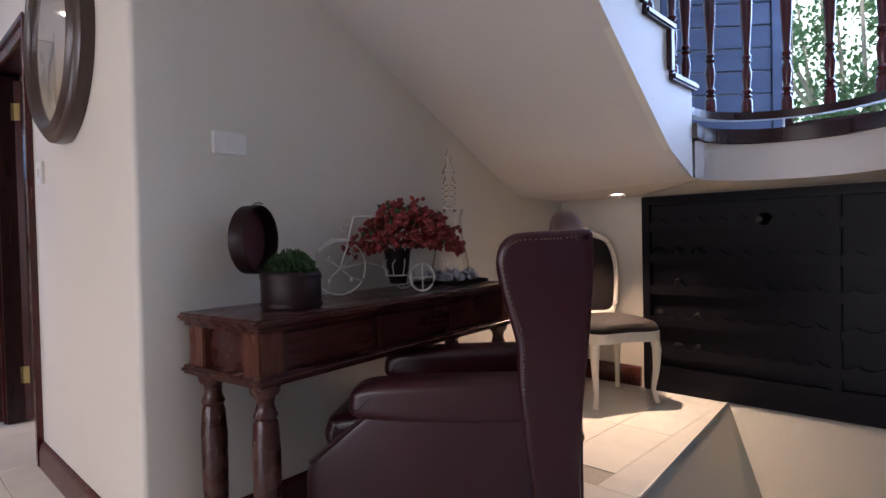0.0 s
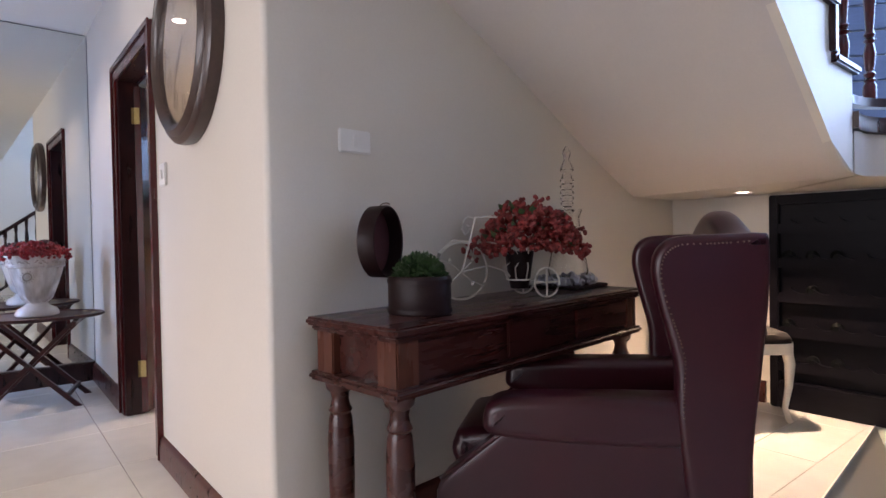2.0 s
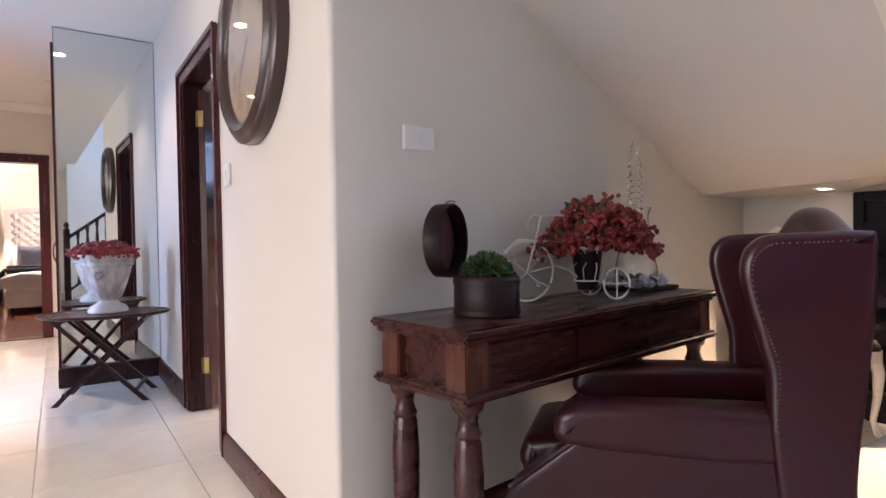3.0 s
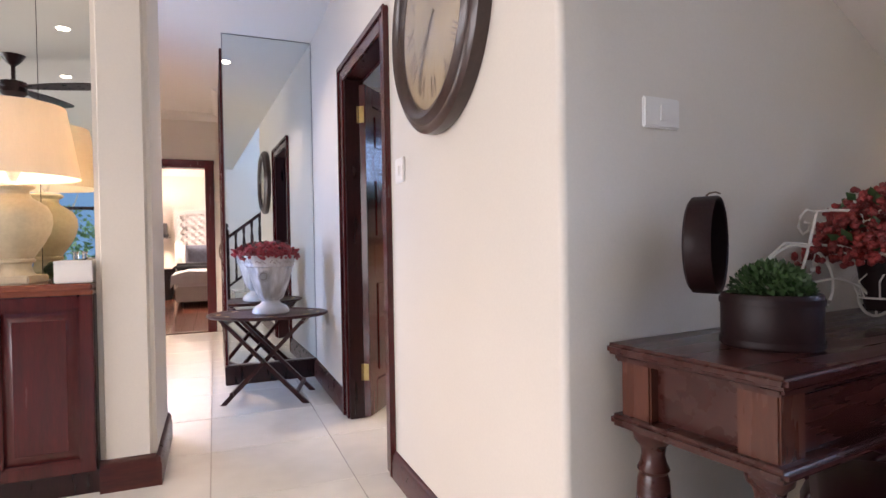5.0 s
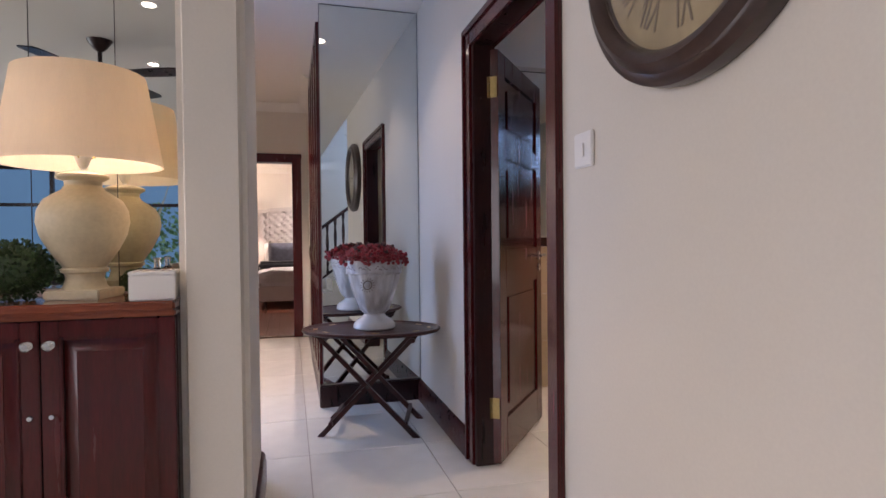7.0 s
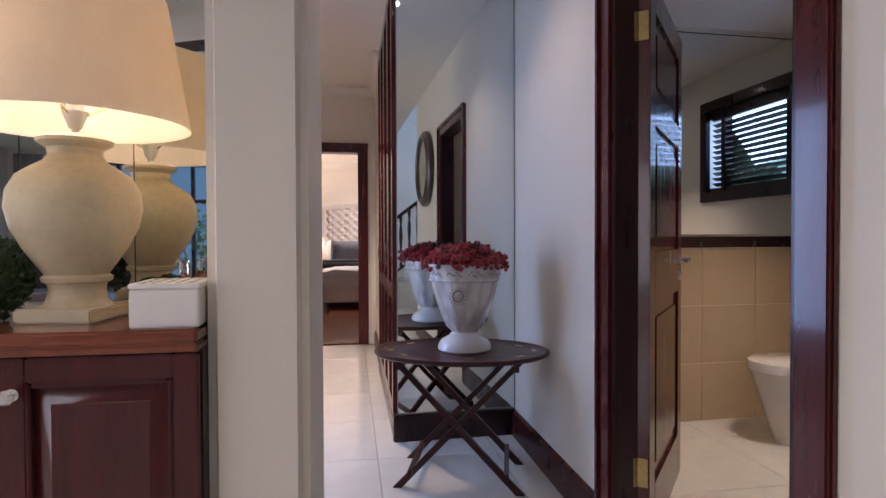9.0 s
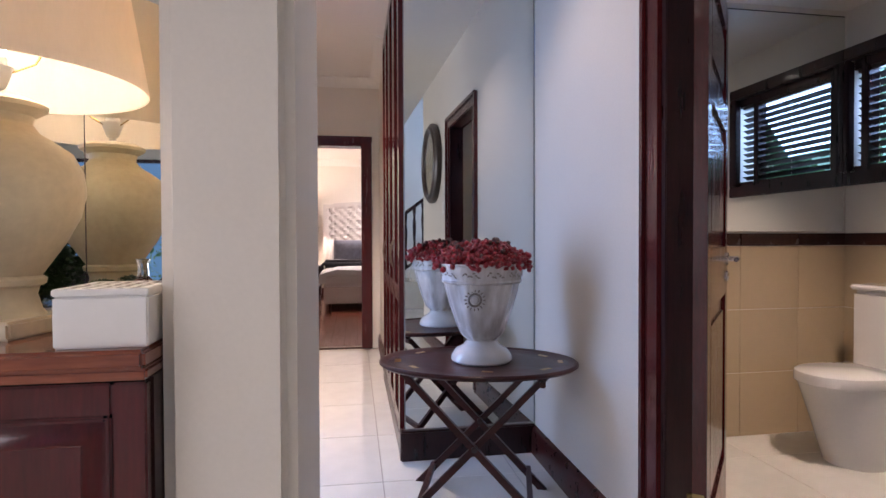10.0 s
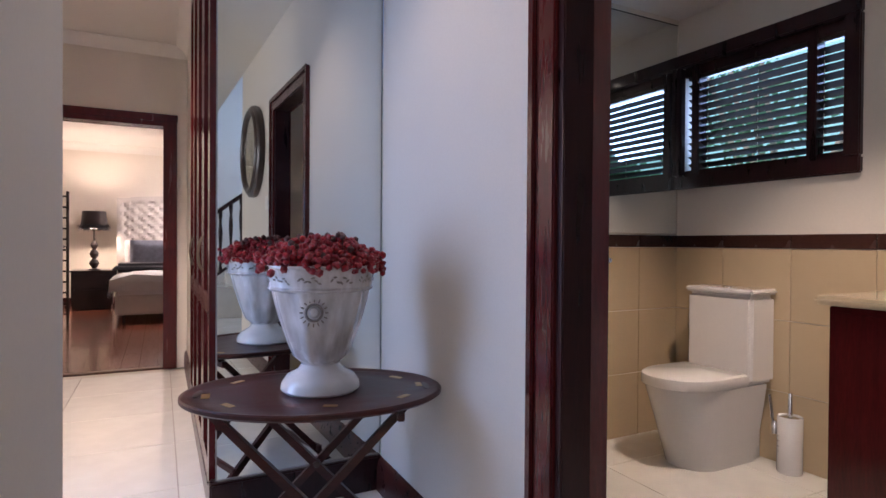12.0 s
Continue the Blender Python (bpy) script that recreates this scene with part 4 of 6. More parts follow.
def glass_decanter():
    m = DESK_TOP @ pose(0.21, 1.34, 0.0005)
    dc = thing("glass_vase", m @ Matrix.Scale(1.1, 4), "tall clear glass decanter with a ribbed stopper", "vase")
    bm = B()
    lathe(bm, [(0.055, 0.022), (0.075, 0.03), (0.082, 0.07), (0.07, 0.13), (0.055, 0.20), (0.048, 0.28), (0.060, 0.315), (0.058, 0.315), (0.045, 0.28), (0.052, 0.20), (0.066, 0.13), (0.078, 0.07), (0.07, 0.036), (0.0005, 0.03)], 28, close=False)
    part("vessel", bm, glass, dc)
    bm = B()
    lathe(bm, [(0.022, 0.30), (0.032, 0.312), (0.018, 0.325), (0.027, 0.34)] + [(0.029 if k % 2 else 0.022, 0.35 + 0.012 * k) for k in range(9)] + [(0.018, 0.462), (0.029, 0.475), (0.020, 0.50), (0.010, 0.52), (0.018, 0.545), (0.004, 0.575)], 10)
    part("stopper", bm, glass, dc, "ribbed glass stopper")
    ds = thing("stone_dish", m, "dark slate tray heaped with pale marble shards", "tray")
    bm = B()
    box(bm, -0.12, 0.12, -0.15, 0.15, 0.0, 0.014, 0.004)
    part("tray", bm, dark_leather, ds)
    rng = random.Random(3)
    for _ in range(64):
        a, r = rng.uniform(0, 6.283), rng.uniform(0.092, 0.12)
        bm = B()
        s = rng.uniform(0.013, 0.03)
        bmesh.ops.create_cone(bm, cap_ends=True, segments=5, radius1=s, radius2=s * 0.5, depth=s * 1.2, matrix=pose(r * math.cos(a) * 0.9, r * math.sin(a) * 1.25, 0.014 + s * rng.uniform(0.4, 1.1), rng.uniform(0, 90), rng.uniform(0, 90), rng.uniform(0, 180)) @ Matrix.Diagonal((1.2, 0.7, 0.6, 1)))
        part("shard", bm, stone_grey, ds)


glass_decanter()


# ---- wingback armchair ----
def rounded_slab(bm, outline, y0, y1, b):
    """Outline in x, z, drawn out along y, with softly rounded edges."""
    n = len(outline)
    ring2 = []
    for i in range(n):
        p, q, s = Vector(outline[i - 1]), Vector(outline[i]), Vector(outline[(i + 1) % n])
        d1, d2 = (q - p), (s - q)
        d = (d1.normalized() if d1.length else d1) + (d2.normalized() if d2.length else d2)
        d = d.normalized() if d.length else Vector((1, 0))
        ring2.append((q, Vector((d.y, -d.x))))
    area = sum(a[0] * c[1] - c[0] * a[1] for a, c in zip(outline, list(outline[1:]) + [outline[0]]))
    sign = -1 if area > 0 else 1
    steps = [(y0 + b * (1 - math.cos(math.pi / 2 * k / 4)), b * (1 - math.sin(math.pi / 2 * k / 4))) for k in range(5)]
    steps.insert(0, (y0, b + 0.012))
    steps += [(y1 - (y - y0), ins) for y, ins in reversed(steps)]
    rows_ = [[bm.verts.new((q.x + sign * v.x * ins, y, q.y + sign * v.y * ins)) for q, v in ring2] for y, ins in steps]
    for a, c in zip(rows_, rows_[1:]):
        for i in range(n):
            bm.faces.new((a[i], a[(i + 1) % n], c[(i + 1) % n], c[i]))
    bm.faces.new(rows_[0])
    bm.faces.new(rows_[-1][::-1])


def smooth_line(pts, n=6):
    out = []
    k = len(pts)
    for i in range(k):
        p0, p1, p2, p3 = (Vector(pts[(i + j - 1) % k]) for j in range(4))
        for j in range(n):
            t = j / n
            out.append(tuple(0.5 * ((2 * p1) + (p2 - p0) * t + (2 * p0 - 5 * p1 + 4 * p2 - p3) * t * t + (3 * p1 - p0 - 3 * p2 + p3) * t ** 3)))
    return out


def wingback():
    ch = thing("wingback_armchair", pose(-0.90, 1.80, 0, 0, 0, 217.4) @ Matrix.Diagonal((1.075, 1.075, 1.022, 1)), "oxblood leather wingback armchair with brass nail trim", "armchair")
    hw = 0.315
    wing = [(0.095, 0.10), (0.20, 0.12), (0.25, 0.48), (0.258, 0.60), (0.258, 0.665), (0.264, 0.71), (0.284, 0.79), (0.301, 0.86), (0.312, 0.925), (0.306, 0.974), (0.286, 1.004), (0.255, 1.02), (0.19, 1.025), (0.11, 1.027), (0.062, 1.027), (0.045, 1.012), (0.045, 0.90), (0.052, 0.79), (0.065, 0.65), (0.08, 0.5), (0.09, 0.3)]
    line = smooth_line(wing, 4)
    for s in (1, -1):
        bm = B()
        rounded_slab(bm, line, min(s * hw, s * (hw - 0.065)), max(s * hw, s * (hw - 0.065)), 0.018)
        part("wing", bm, leather, ch)
    # nail heads along the wing's front and top edge
    for s in (1, -1):
        bm = B()
        nails = [p for p in line if p[1] > 0.5 and (p[0] > 0.17 or p[1] > 0.99) and p[0] > 0.07]
        for a, b in zip(nails, nails[1:]):
            d = (Vector(b) - Vector(a)).length
            if d < 0.2:
                for j in range(max(1, round(d / 0.0125))):
                    p = Vector(a).lerp(Vector(b), j / max(1, round(d / 0.0125)))
                    c = Vector((0.16, p[1] * 0.4 + 0.46))
                    q = p + (c - p).normalized() * 0.024
                    ball(bm, (q.x, s * (hw + 0.0003), q.y), 0.0028, 1)
        part("nail_trim", bm, stud_mat, ch, "row of small brass nail heads")
    bm = B()
    crest = []
    for i in range(33):
        y = (hw - 0.045) * (-1 + 2 * i / 32)
        crest.append((y, 1.012 + 0.085 * math.exp(-(abs(y) / 0.2) ** 2.2)))
    outl = [(-(hw - 0.045), 0.12)] + crest + [((hw - 0.045), 0.12)]
    rounded_slab(bm, outl, -0.135, -0.05, 0.036)
    for v in bm.verts:
        v.co.y -= 0.045 * max(0.0, 1.0 - v.co.z)
    bmesh.ops.transform(bm, matrix=pose(0, 0, 0, 0, 0, 90), verts=bm.verts)
    part("backrest", bm, leather, ch)
    bm = B()
    nl = [(0.049, y * 0.9, z - 0.06) for y, z in crest]
    for a, b in zip(nl, nl[1:]):
        for j in range(3):
            p = Vector(a).lerp(Vector(b), j / 3)
            ball(bm, p, 0.003, 1)
    part("nail_trim", bm, stud_mat, ch, "row of small brass nail heads")
    for s in (1, -1):
        bm = B()
        y0, y1 = sorted((s * (hw - 0.022), s * (hw - 0.125)))
        arm = smooth_line([(0.12, 0.485), (0.13, 0.58), (0.30, 0.588), (0.62, 0.576), (0.725, 0.56), (0.752, 0.515), (0.74, 0.467), (0.64, 0.45), (0.3, 0.45)], 4)
        rounded_slab(bm, arm, y0 - 0.012, y1 + 0.012, 0.03)
        part("arm", bm, leather, ch)
        bm = B()
        side = [(0.08, 0.10), (0.08, 0.485), (0.66, 0.485), (0.70, 0.47), (0.745, 0.43), (0.79, 0.39), (0.84, 0.35), (0.872, 0.32), (0.885, 0.285), (0.885, 0.10)]
        rounded_slab(bm, side, y0 - 0.002, y1 + 0.002, 0.010)
        part("side_panel", bm, leather, ch)
        bm = B()
        tube(bm, [(0.69, s * (hw - 0.026), 0.475), (0.745, s * (hw - 0.026), 0.432), (0.82, s * (hw - 0.026), 0.367), (0.872, s * (hw - 0.026), 0.323)], 0.008, 6)
        part("piping", bm, leather, ch)
    bm = B()
    rounded_slab(bm, [(0.08, 0.10), (0.08, 0.30), (0.83, 0.30), (0.85, 0.28), (0.85, 0.10)], -0.20, 0.20, 0.01)
    part("seat_frame", bm, leather, ch)
    bm = B()
    rounded_slab(bm, smooth_line([(0.10, 0.31), (0.10, 0.43), (0.45, 0.455), (0.80, 0.44), (0.86, 0.40), (0.86, 0.34), (0.80, 0.305), (0.4, 0.30)], 4), -0.195, 0.195, 0.035)
    part("seat_cushion", bm, leather, ch)
    for x in (0.13, 0.81):
        for y in (-0.24, 0.24):
            bm = B()
            lathe(bm, [(0.018, 0), (0.024, 0.03), (0.03, 0.10), (0.03, 0.12)], 12, (x, y, 0))
            part("leg", bm, frame_wood, ch)


wingback()


# ---- white upholstered chair in the recess ----
area = RECESS

def cabriole(bm, x, y, dx, dy, h):
    pts = [(x, y, h), (x + dx * 0.018, y + dy * 0.018, h * 0.8), (x + dx * 0.012, y + dy * 0.012, h * 0.5), (x - dx * 0.008, y - dy * 0.008, h * 0.2), (x + dx * 0.012, y + dy * 0.012, 0.012), (x + dx * 0.022, y + dy * 0.022, 0.0)]
    tube(bm, pts, [0.030, 0.029, 0.021, 0.015, 0.016, 0.018], 10)


def white_chair():
    ch = thing("upholstered_chair", pose(-1.64, 3.2, 0, 0, 0, -33) @ Matrix.Diagonal((0.92, 0.92, 1.05, 1)), "white-framed chair with dark brown velvet seat and back", "chair")
    bm = B()
    rounded = [(-0.22, -0.20), (0.22, -0.24), (0.24, 0.0), (0.22, 0.24), (-0.22, 0.20)]
    prism(bm, smooth_line(rounded, 5), 0.36, 0.415)
    part("seat_rail", bm, chair_white, ch)
    bm = B()
    out = smooth_line([(-0.21, -0.19), (0.215, -0.235), (0.235, 0.0), (0.215, 0.235), (-0.21, 0.19)], 5)
    for s, z in ((1.0, 0.413), (1.0, 0.43), (0.93, 0.46), (0.75, 0.478), (0.3, 0.485)):
        ringv = [bm.verts.new((x * s, y * s, z)) for x, y in out]
        if s < 1.0 or z > 0.42:
            for i in range(len(ringv)):
                bm.faces.new((prev[i], prev[(i + 1) % len(ringv)], ringv[(i + 1) % len(ringv)], ringv[i]))
        prev = ringv
    bm.faces.new(prev)
    part("seat", bm, velvet, ch)
    for x, y, dx, dy in ((0.20, -0.21, 0.7, -0.7), (0.20, 0.21, 0.7, 0.7), (-0.20, -0.18, -0.7, -0.4), (-0.20, 0.18, -0.7, 0.4)):
        bm = B()
        cabriole(bm, x, y, dx, dy, 0.38)
        part("leg", bm, chair_white, ch)
    tilt = pose(-0.215, 0, 0.40, 0, -9, 0)
    oval = smooth_line([(0.0, 0.075), (0.16, 0.085), (0.20, 0.20), (0.215, 0.38), (0.17, 0.52), (0.07, 0.565), (0.0, 0.585), (-0.07, 0.565), (-0.17, 0.52), (-0.215, 0.38), (-0.20, 0.20), (-0.16, 0.085)], 4)
    bm = B()
    tube(bm, [(0, y, z) for y, z in oval], 0.021, 8, True)
    ball(bm, (0, 0, 0.60), 0.03, 2, 0.7)
    for s in (-1, 1):
        tube(bm, [(0, s * 0.16, 0.09), (0, s * 0.17, 0.0)], 0.021, 8)
    bmesh.ops.transform(bm, matrix=tilt, verts=bm.verts)
    part("back_frame", bm, chair_white, ch)
    bm = B()
    c = (0.0, 0.33)
    for sx_, x in ((1.0, -0.012), (1.0, 0.010), (0.8, 0.024), (0.4, 0.03)):
        ringv = [bm.verts.new((x, c[0] + (y - c[0]) * 0.93 * sx_, c[1] + (z - c[1]) * 0.94 * sx_)) for y, z in oval]
        if x > -0.012:
            for i in range(len(ringv)):
                bm.faces.new((prev[i], prev[(i + 1) % len(ringv)], ringv[(i + 1) % len(ringv)], ringv[i]))
        else:
            bm.faces.new(ringv[::-1])
        prev = ringv
    bm.faces.new(prev)
    bmesh.ops.transform(bm, matrix=tilt, verts=bm.verts)
    part("back_pad", bm, velvet, ch)
    bm = B()
    for i, (y, z) in enumerate(oval):
        ball(bm, tilt @ Vector((0.014, y * 0.90, 0.33 + (z - 0.33) * 0.91)), 0.0045, 1)
    part("nail_trim", bm, stud_mat, ch)


white_chair()


# ---- wine rack ----
def wine_rack():
    rk = thing("wine_rack", pose(-1.56, 3.575, 0), "low dark timber wine rack with scalloped shelves", "wine rack")
    H, D = 1.245, 0.03
    x_end = 2.6
    bm = B()
    box(bm, 0, x_end, -0.012, 0.0, 0.0, H)
    part("back_panel", bm, rack_wood, rk)
    for a in ((0.0, 0.05), (1.02, 1.07), (2.1, 2.15)):
        bm = B()
        box(bm, a[0], a[1], -0.055, -0.012, 0.0, H, 0.006)
        part("upright", bm, rack_wood, rk)
    bm = B()
    box(bm, 0.05, x_end, -0.059, -0.012, H - 0.055, H - 0.001, 0.006)
    part("top_rail", bm, rack_wood, rk)
    bm = B()
    box(bm, 0.05, x_end, -0.06, -0.012, 0.0, 0.16, 0.006)
    part("base_board", bm, rack_wood, rk)
    for k in range(5):
        z = 0.22 + 0.2 * k
        for x0, x1 in ((0.05, 1.02), (1.07, 2.1)):
            bm = B()
            n = 64
            lo = [(x0 + (x1 - x0) * i / n) for i in range(n + 1)]
            scal = [0.055 - 0.03 * abs(math.cos(math.pi * (x - x0) / 0.1213)) ** 0.7 for x in lo]
            f0 = [bm.verts.new((x, -0.05, z)) for x in lo]
            f1 = [bm.verts.new((x, -0.05, z + 0.03 + s)) for x, s in zip(lo, scal)]
            b0 = [bm.verts.new((x, -0.03, z)) for x in lo]
            b1 = [bm.verts.new((x, -0.03, z + 0.03 + s)) for x, s in zip(lo, scal)]
            for i in range(n):
                bm.faces.new((f0[i], f0[i + 1], f1[i + 1], f1[i]))
                bm.faces.new((b0[i + 1], b0[i], b1[i], b1[i + 1]))
                bm.faces.new((f1[i], f1[i + 1], b1[i + 1], b1[i]))
                bm.faces.new((f0[i + 1], f0[i], b0[i], b0[i + 1]))
            part("shelf", bm, rack_wood, rk)
    bt = thing("wine_bottle", pose(-0.85, 3.555, 1.075, 90, 0, 0), "dark wine bottle lying in the rack, neck outward", "bottle")
    bm = B()
    lathe(bm, [(0.038, 0.0), (0.038, 0.02), (0.03, 0.045), (0.015, 0.07), (0.014, 0.115), (0.016, 0.118), (0.016, 0.13)], 18)
    part("body", bm, bottle_mat, bt)
    bm = B()
    lathe(bm, [(0.0165, 0.09), (0.0165, 0.132)], 18)
    part("foil", bm, foil_mat, bt, "dull dark foil")
    rng = random.Random(5)
    for k in range(4):
        for x in (-1.46, -1.34, -1.22, -1.1):
            if rng.random() < 0.8 and x < -1.2 + 0.03 * k:
                b2 = thing("wine_bottle", pose(x, 3.55, 0.29 + 0.2 * k, 90, 0, 0), "dark wine bottle lying in the rack", "bottle", "bottles in the wine rack")
                bm = B()
                lathe(bm, [(0.034, 0.0), (0.034, 0.012), (0.014, 0.022), (0.014, 0.03)], 14)
                part("body", bm, bottle_mat, b2)


wine_rack()
area = HERE


def downlight(x, y, z, r=0.045):
    d = thing("downlight", pose(x, y, z), "small round recessed ceiling downlight, lit", "downlight", "recessed downlights")
    bm = B()
    lathe(bm, [(r, 0.0), (r + 0.012, -0.004), (r + 0.014, 0.0)], 20, close=False)
    part("bezel", bm, white_plastic, d)
    bm = B()
    lathe(bm, [(r * 0.9, -0.002), (r * 0.9, 0.001)], 20)
    b = part("bulb", bm, down_mat, d)
    b.visible_shadow = False


for dx, dy in DOWNLIGHTS:
    downlight(dx, dy, CEIL - 0.001)
area = RECESS
downlight(-1.58, 3.22, 1.253, 0.035)
area = TOILET_ROOM
downlight(-4.2, 1.75, 2.413)
area = RECESS


# ---- landing: boarded door, window and garden ----
def boarded_shutter():
    sh = thing("boarded_door", pose(-1.62, 4.04, 1.456, 0, 0, 38), "dark painted door of horizontal boards on the landing, tinted daylight blue", "door")
    for k in range(13):
        bm = B()
        box(bm, 0.07, 0.75, -0.012, 0.012, 0.05 + 0.16 * k, 0.203 + 0.16 * k, 0.006)
        part("board", bm, shutter_paint, sh)
    bm = B()
    for x in (0.0, 0.75):
        box(bm, x, x + 0.07, -0.02, 0.02, 0, 2.2, 0.004)
    part("stile", bm, shutter_paint, sh)


boarded_shutter()


def landing_window():
    w = thing("window_landing", pose(0, 0, 0), "tall dark-framed landing window onto the garden", "window", kind="structure")
    bm = B()
    for a in ((-0.97, -0.925, 1.74, 3.7), (1.45, 1.5, 1.74, 3.7), (0.3, 0.34, 1.74, 3.7)):
        box(bm, a[0], a[1], 4.62, 4.68, a[2], a[3], 0.004)
    box(bm, -0.97, 1.5, 4.62, 4.68, 1.74, 1.775, 0.004)
    box(bm, -0.97, 1.5, 4.62, 4.68, 3.66, 3.7, 0.004)
    part("window_frame", bm, frame_wood, w)


landing_window()


def shrub(name, at, rx, ry, rz, n, size, seed, label, leaf=garden_leaf):
    rng = random.Random(seed)
    t = thing(name, pose(*at), label, "shrub")
    bm = B()
    for k in range(9):
        a = rng.uniform(0, 6.28)
        top = Vector((rx * rng.uniform(-0.9, 0.9), ry * math.sin(a) * 0.6, rz * rng.uniform(0.7, 1.6)))
        tube(bm, [(rng.uniform(-.1, .1), 0, -1.22 - at[2]), (rng.uniform(-.1, .1), 0, -rz * 0.9), (top.x * 0.5 + rng.uniform(-.1, .1), top.y * .5, 0.0), tuple(top)], [0.035, 0.03, 0.02, 0.008], 6)
    part("stem", bm, garden_pale, t)
    bm = B()
    for k in range(14):
        c = (rng.uniform(-rx, rx) * 0.8, rng.uniform(-ry, ry) * 0.8, rng.uniform(-rz, rz) * 0.8)
        leaf_cluster(bm, c, rx * 0.35, ry * 0.4, rz * 0.3, n // 14, size, rng, -1)
    part("foliage", bm, leaf, t)


shrub("garden_shrub", (-0.75, 5.9, 2.3), 0.9, 0.4, 1.0, 5200, 0.05, 1, "leafy green garden shrub with pale stems")
shrub("garden_shrub", (0.4, 6.1, 2.3), 0.9, 0.5, 1.0, 4000, 0.05, 2, "sunlit garden shrub with pale branches")
area = HERE
# Flat emissive cards beyond the windows, in place of a lit garden.
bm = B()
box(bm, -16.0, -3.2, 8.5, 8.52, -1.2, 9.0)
piece("backdrop", bm, sky_card, "flat glowing card for the bright hazy garden", "backdrop")
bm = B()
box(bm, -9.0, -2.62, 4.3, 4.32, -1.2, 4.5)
piece("backdrop_hedge", bm, sky_card, "flat glowing blue-green garden card behind the shrubs", "backdrop")
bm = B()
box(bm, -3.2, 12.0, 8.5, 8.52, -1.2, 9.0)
piece("backdrop_bright", bm, glare, "flat glowing card for the sunlit garden", "backdrop")
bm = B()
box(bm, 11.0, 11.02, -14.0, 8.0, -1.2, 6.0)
piece("backdrop_east", bm, east_glow, "flat dim blue glowing card for the garden", "backdrop")
bm = B()
box(bm, -40, 40, -40, 40, -1.3, -1.22)
piece("ground", bm, garden_leaf, "grassy garden ground around the house", "ground")
shrub("garden_shrub", (-5.3, 3.5, 1.75), 1.2, 0.35, 0.9, 2400, 0.07, 6, "leafy garden shrub outside the toilet window", hedge_leaf)
shrub("garden_shrub", (-3.75, 3.05, 1.75), 0.75, 0.24, 0.85, 1900, 0.07, 16, "leafy garden shrub outside the toilet window", hedge_leaf)
shrub("garden_shrub", (7.2, -3.6, 1.0), 0.7, 1.6, 1.0, 900, 0.12, 7, "green shrub outside the living room window")


# ---- folding tray table with the urn ----
def tray_table():
    tt = thing("tray_table", pose(-4.76, 0.185, 0, 0, 0, -16), "folding butler's tray table in dark wood with brass inlays", "table")
    top = 0.59
    rx, ry = 0.295, 0.405
    bm = B()
    outl = []
    for i in range(64):
        a = 2 * math.pi * i / 64
        outl.append((rx * math.cos(a), ry * math.sin(a)))
    loops = []
    for s, z in ((0.0, top - 0.022), (0.97, top - 0.022), (1.0, top - 0.014), (1.0, top - 0.004), (0.985, top), (0.95, top - 0.001), (0.93, top - 0.006), (0.0, top - 0.006)):
        loops.append([bm.verts.new((x * s, y * s, z)) for x, y in outl] if s else None)
    real = [q for q in loops if q]
    for a, b in zip(real, real[1:]):
        for i in range(64):
            bm.faces.new((a[i], a[(i + 1) % 64], b[(i + 1) % 64], b[i]))
    bm.faces.new(real[0][::-1])
    bm.faces.new(real[-1])
    part("tray", bm, table_wood, tt)
    for x, y, w, h, rz in ((0.14, -0.24, 0.035, 0.012, 40), (0.19, 0.05, 0.03, 0.012, 80), (-0.14, -0.26, 0.035, 0.012, -40), (0.12, 0.27, 0.035, 0.012, -45), (-0.13, 0.27, 0.035, 0.012, 45), (-0.02, 0.335, 0.035, 0.012, 0), (0.03, -0.325, 0.04, 0.016, 10)):
        bm = B()
        box(bm, -w / 2, w / 2, -h / 2, h / 2, top - 0.0055, top - 0.0045)
        part("inlay", bm, brass, tt, "brass hinge inlay", m=pose(x, y, 0, 0, 0, rz) @ Matrix.Diagonal((1.35, 1.6, 1, 1)))
    # Black ovals on the uncut tray, for the shade inside the hand holes.
    for y in (0.355, -0.355):
        bm = B()
        prism(bm, [(0.045 * math.cos(a), 0.011 * math.sin(a)) for a in [2 * math.pi * i / 20 for i in range(20)]], top - 0.0058, top - 0.0046)
        part("hand_hole", bm, black_wood, tt, m=pose(0, y, 0))
    for s in (-1, 1):
        # two crossed pairs of flat legs, one pair near each long side
        for k in (-1, 1):
            bm = B()
            x = 0.17 * s + k * 0.012
            dy = 0.27 * k
            a, b = Vector((x, -dy, top - 0.025)), Vector((x, dy, 0.0))
            d = (b - a)
            w = 0.021
            up = Vector((0, d.z, -d.y)).normalized() * w
            th = Vector((0.011, 0, 0))
            v = [bm.verts.new(p) for p in (a + up + th, a - up + th, a - up - th, a + up - th, b + up * 1.3 + th, b - up * 1.3 + th, b - up * 1.3 - th, b + up * 1.3 - th)]
            for q in v[4:]:
                q.co.z = 0.0
            for q in v[:4]:
                q.co.z = top - 0.024
            for q in ((0, 1, 2, 3), (7, 6, 5, 4), (0, 4, 5, 1), (1, 5, 6, 2), (2, 6, 7, 3), (3, 7, 4, 0)):
                bm.faces.new([v[j] for j in q])
            part("leg", bm, table_wood, tt)
        bm = B()
        lathe(bm, [(0.008, -0.03), (0.012, -0.028), (0.012, 0.028), (0.008, 0.03)], 12, m=pose(0.17 * s, 0, 0.288, 0, 90, 0))
        part("pivot", bm, clock_rim, tt)
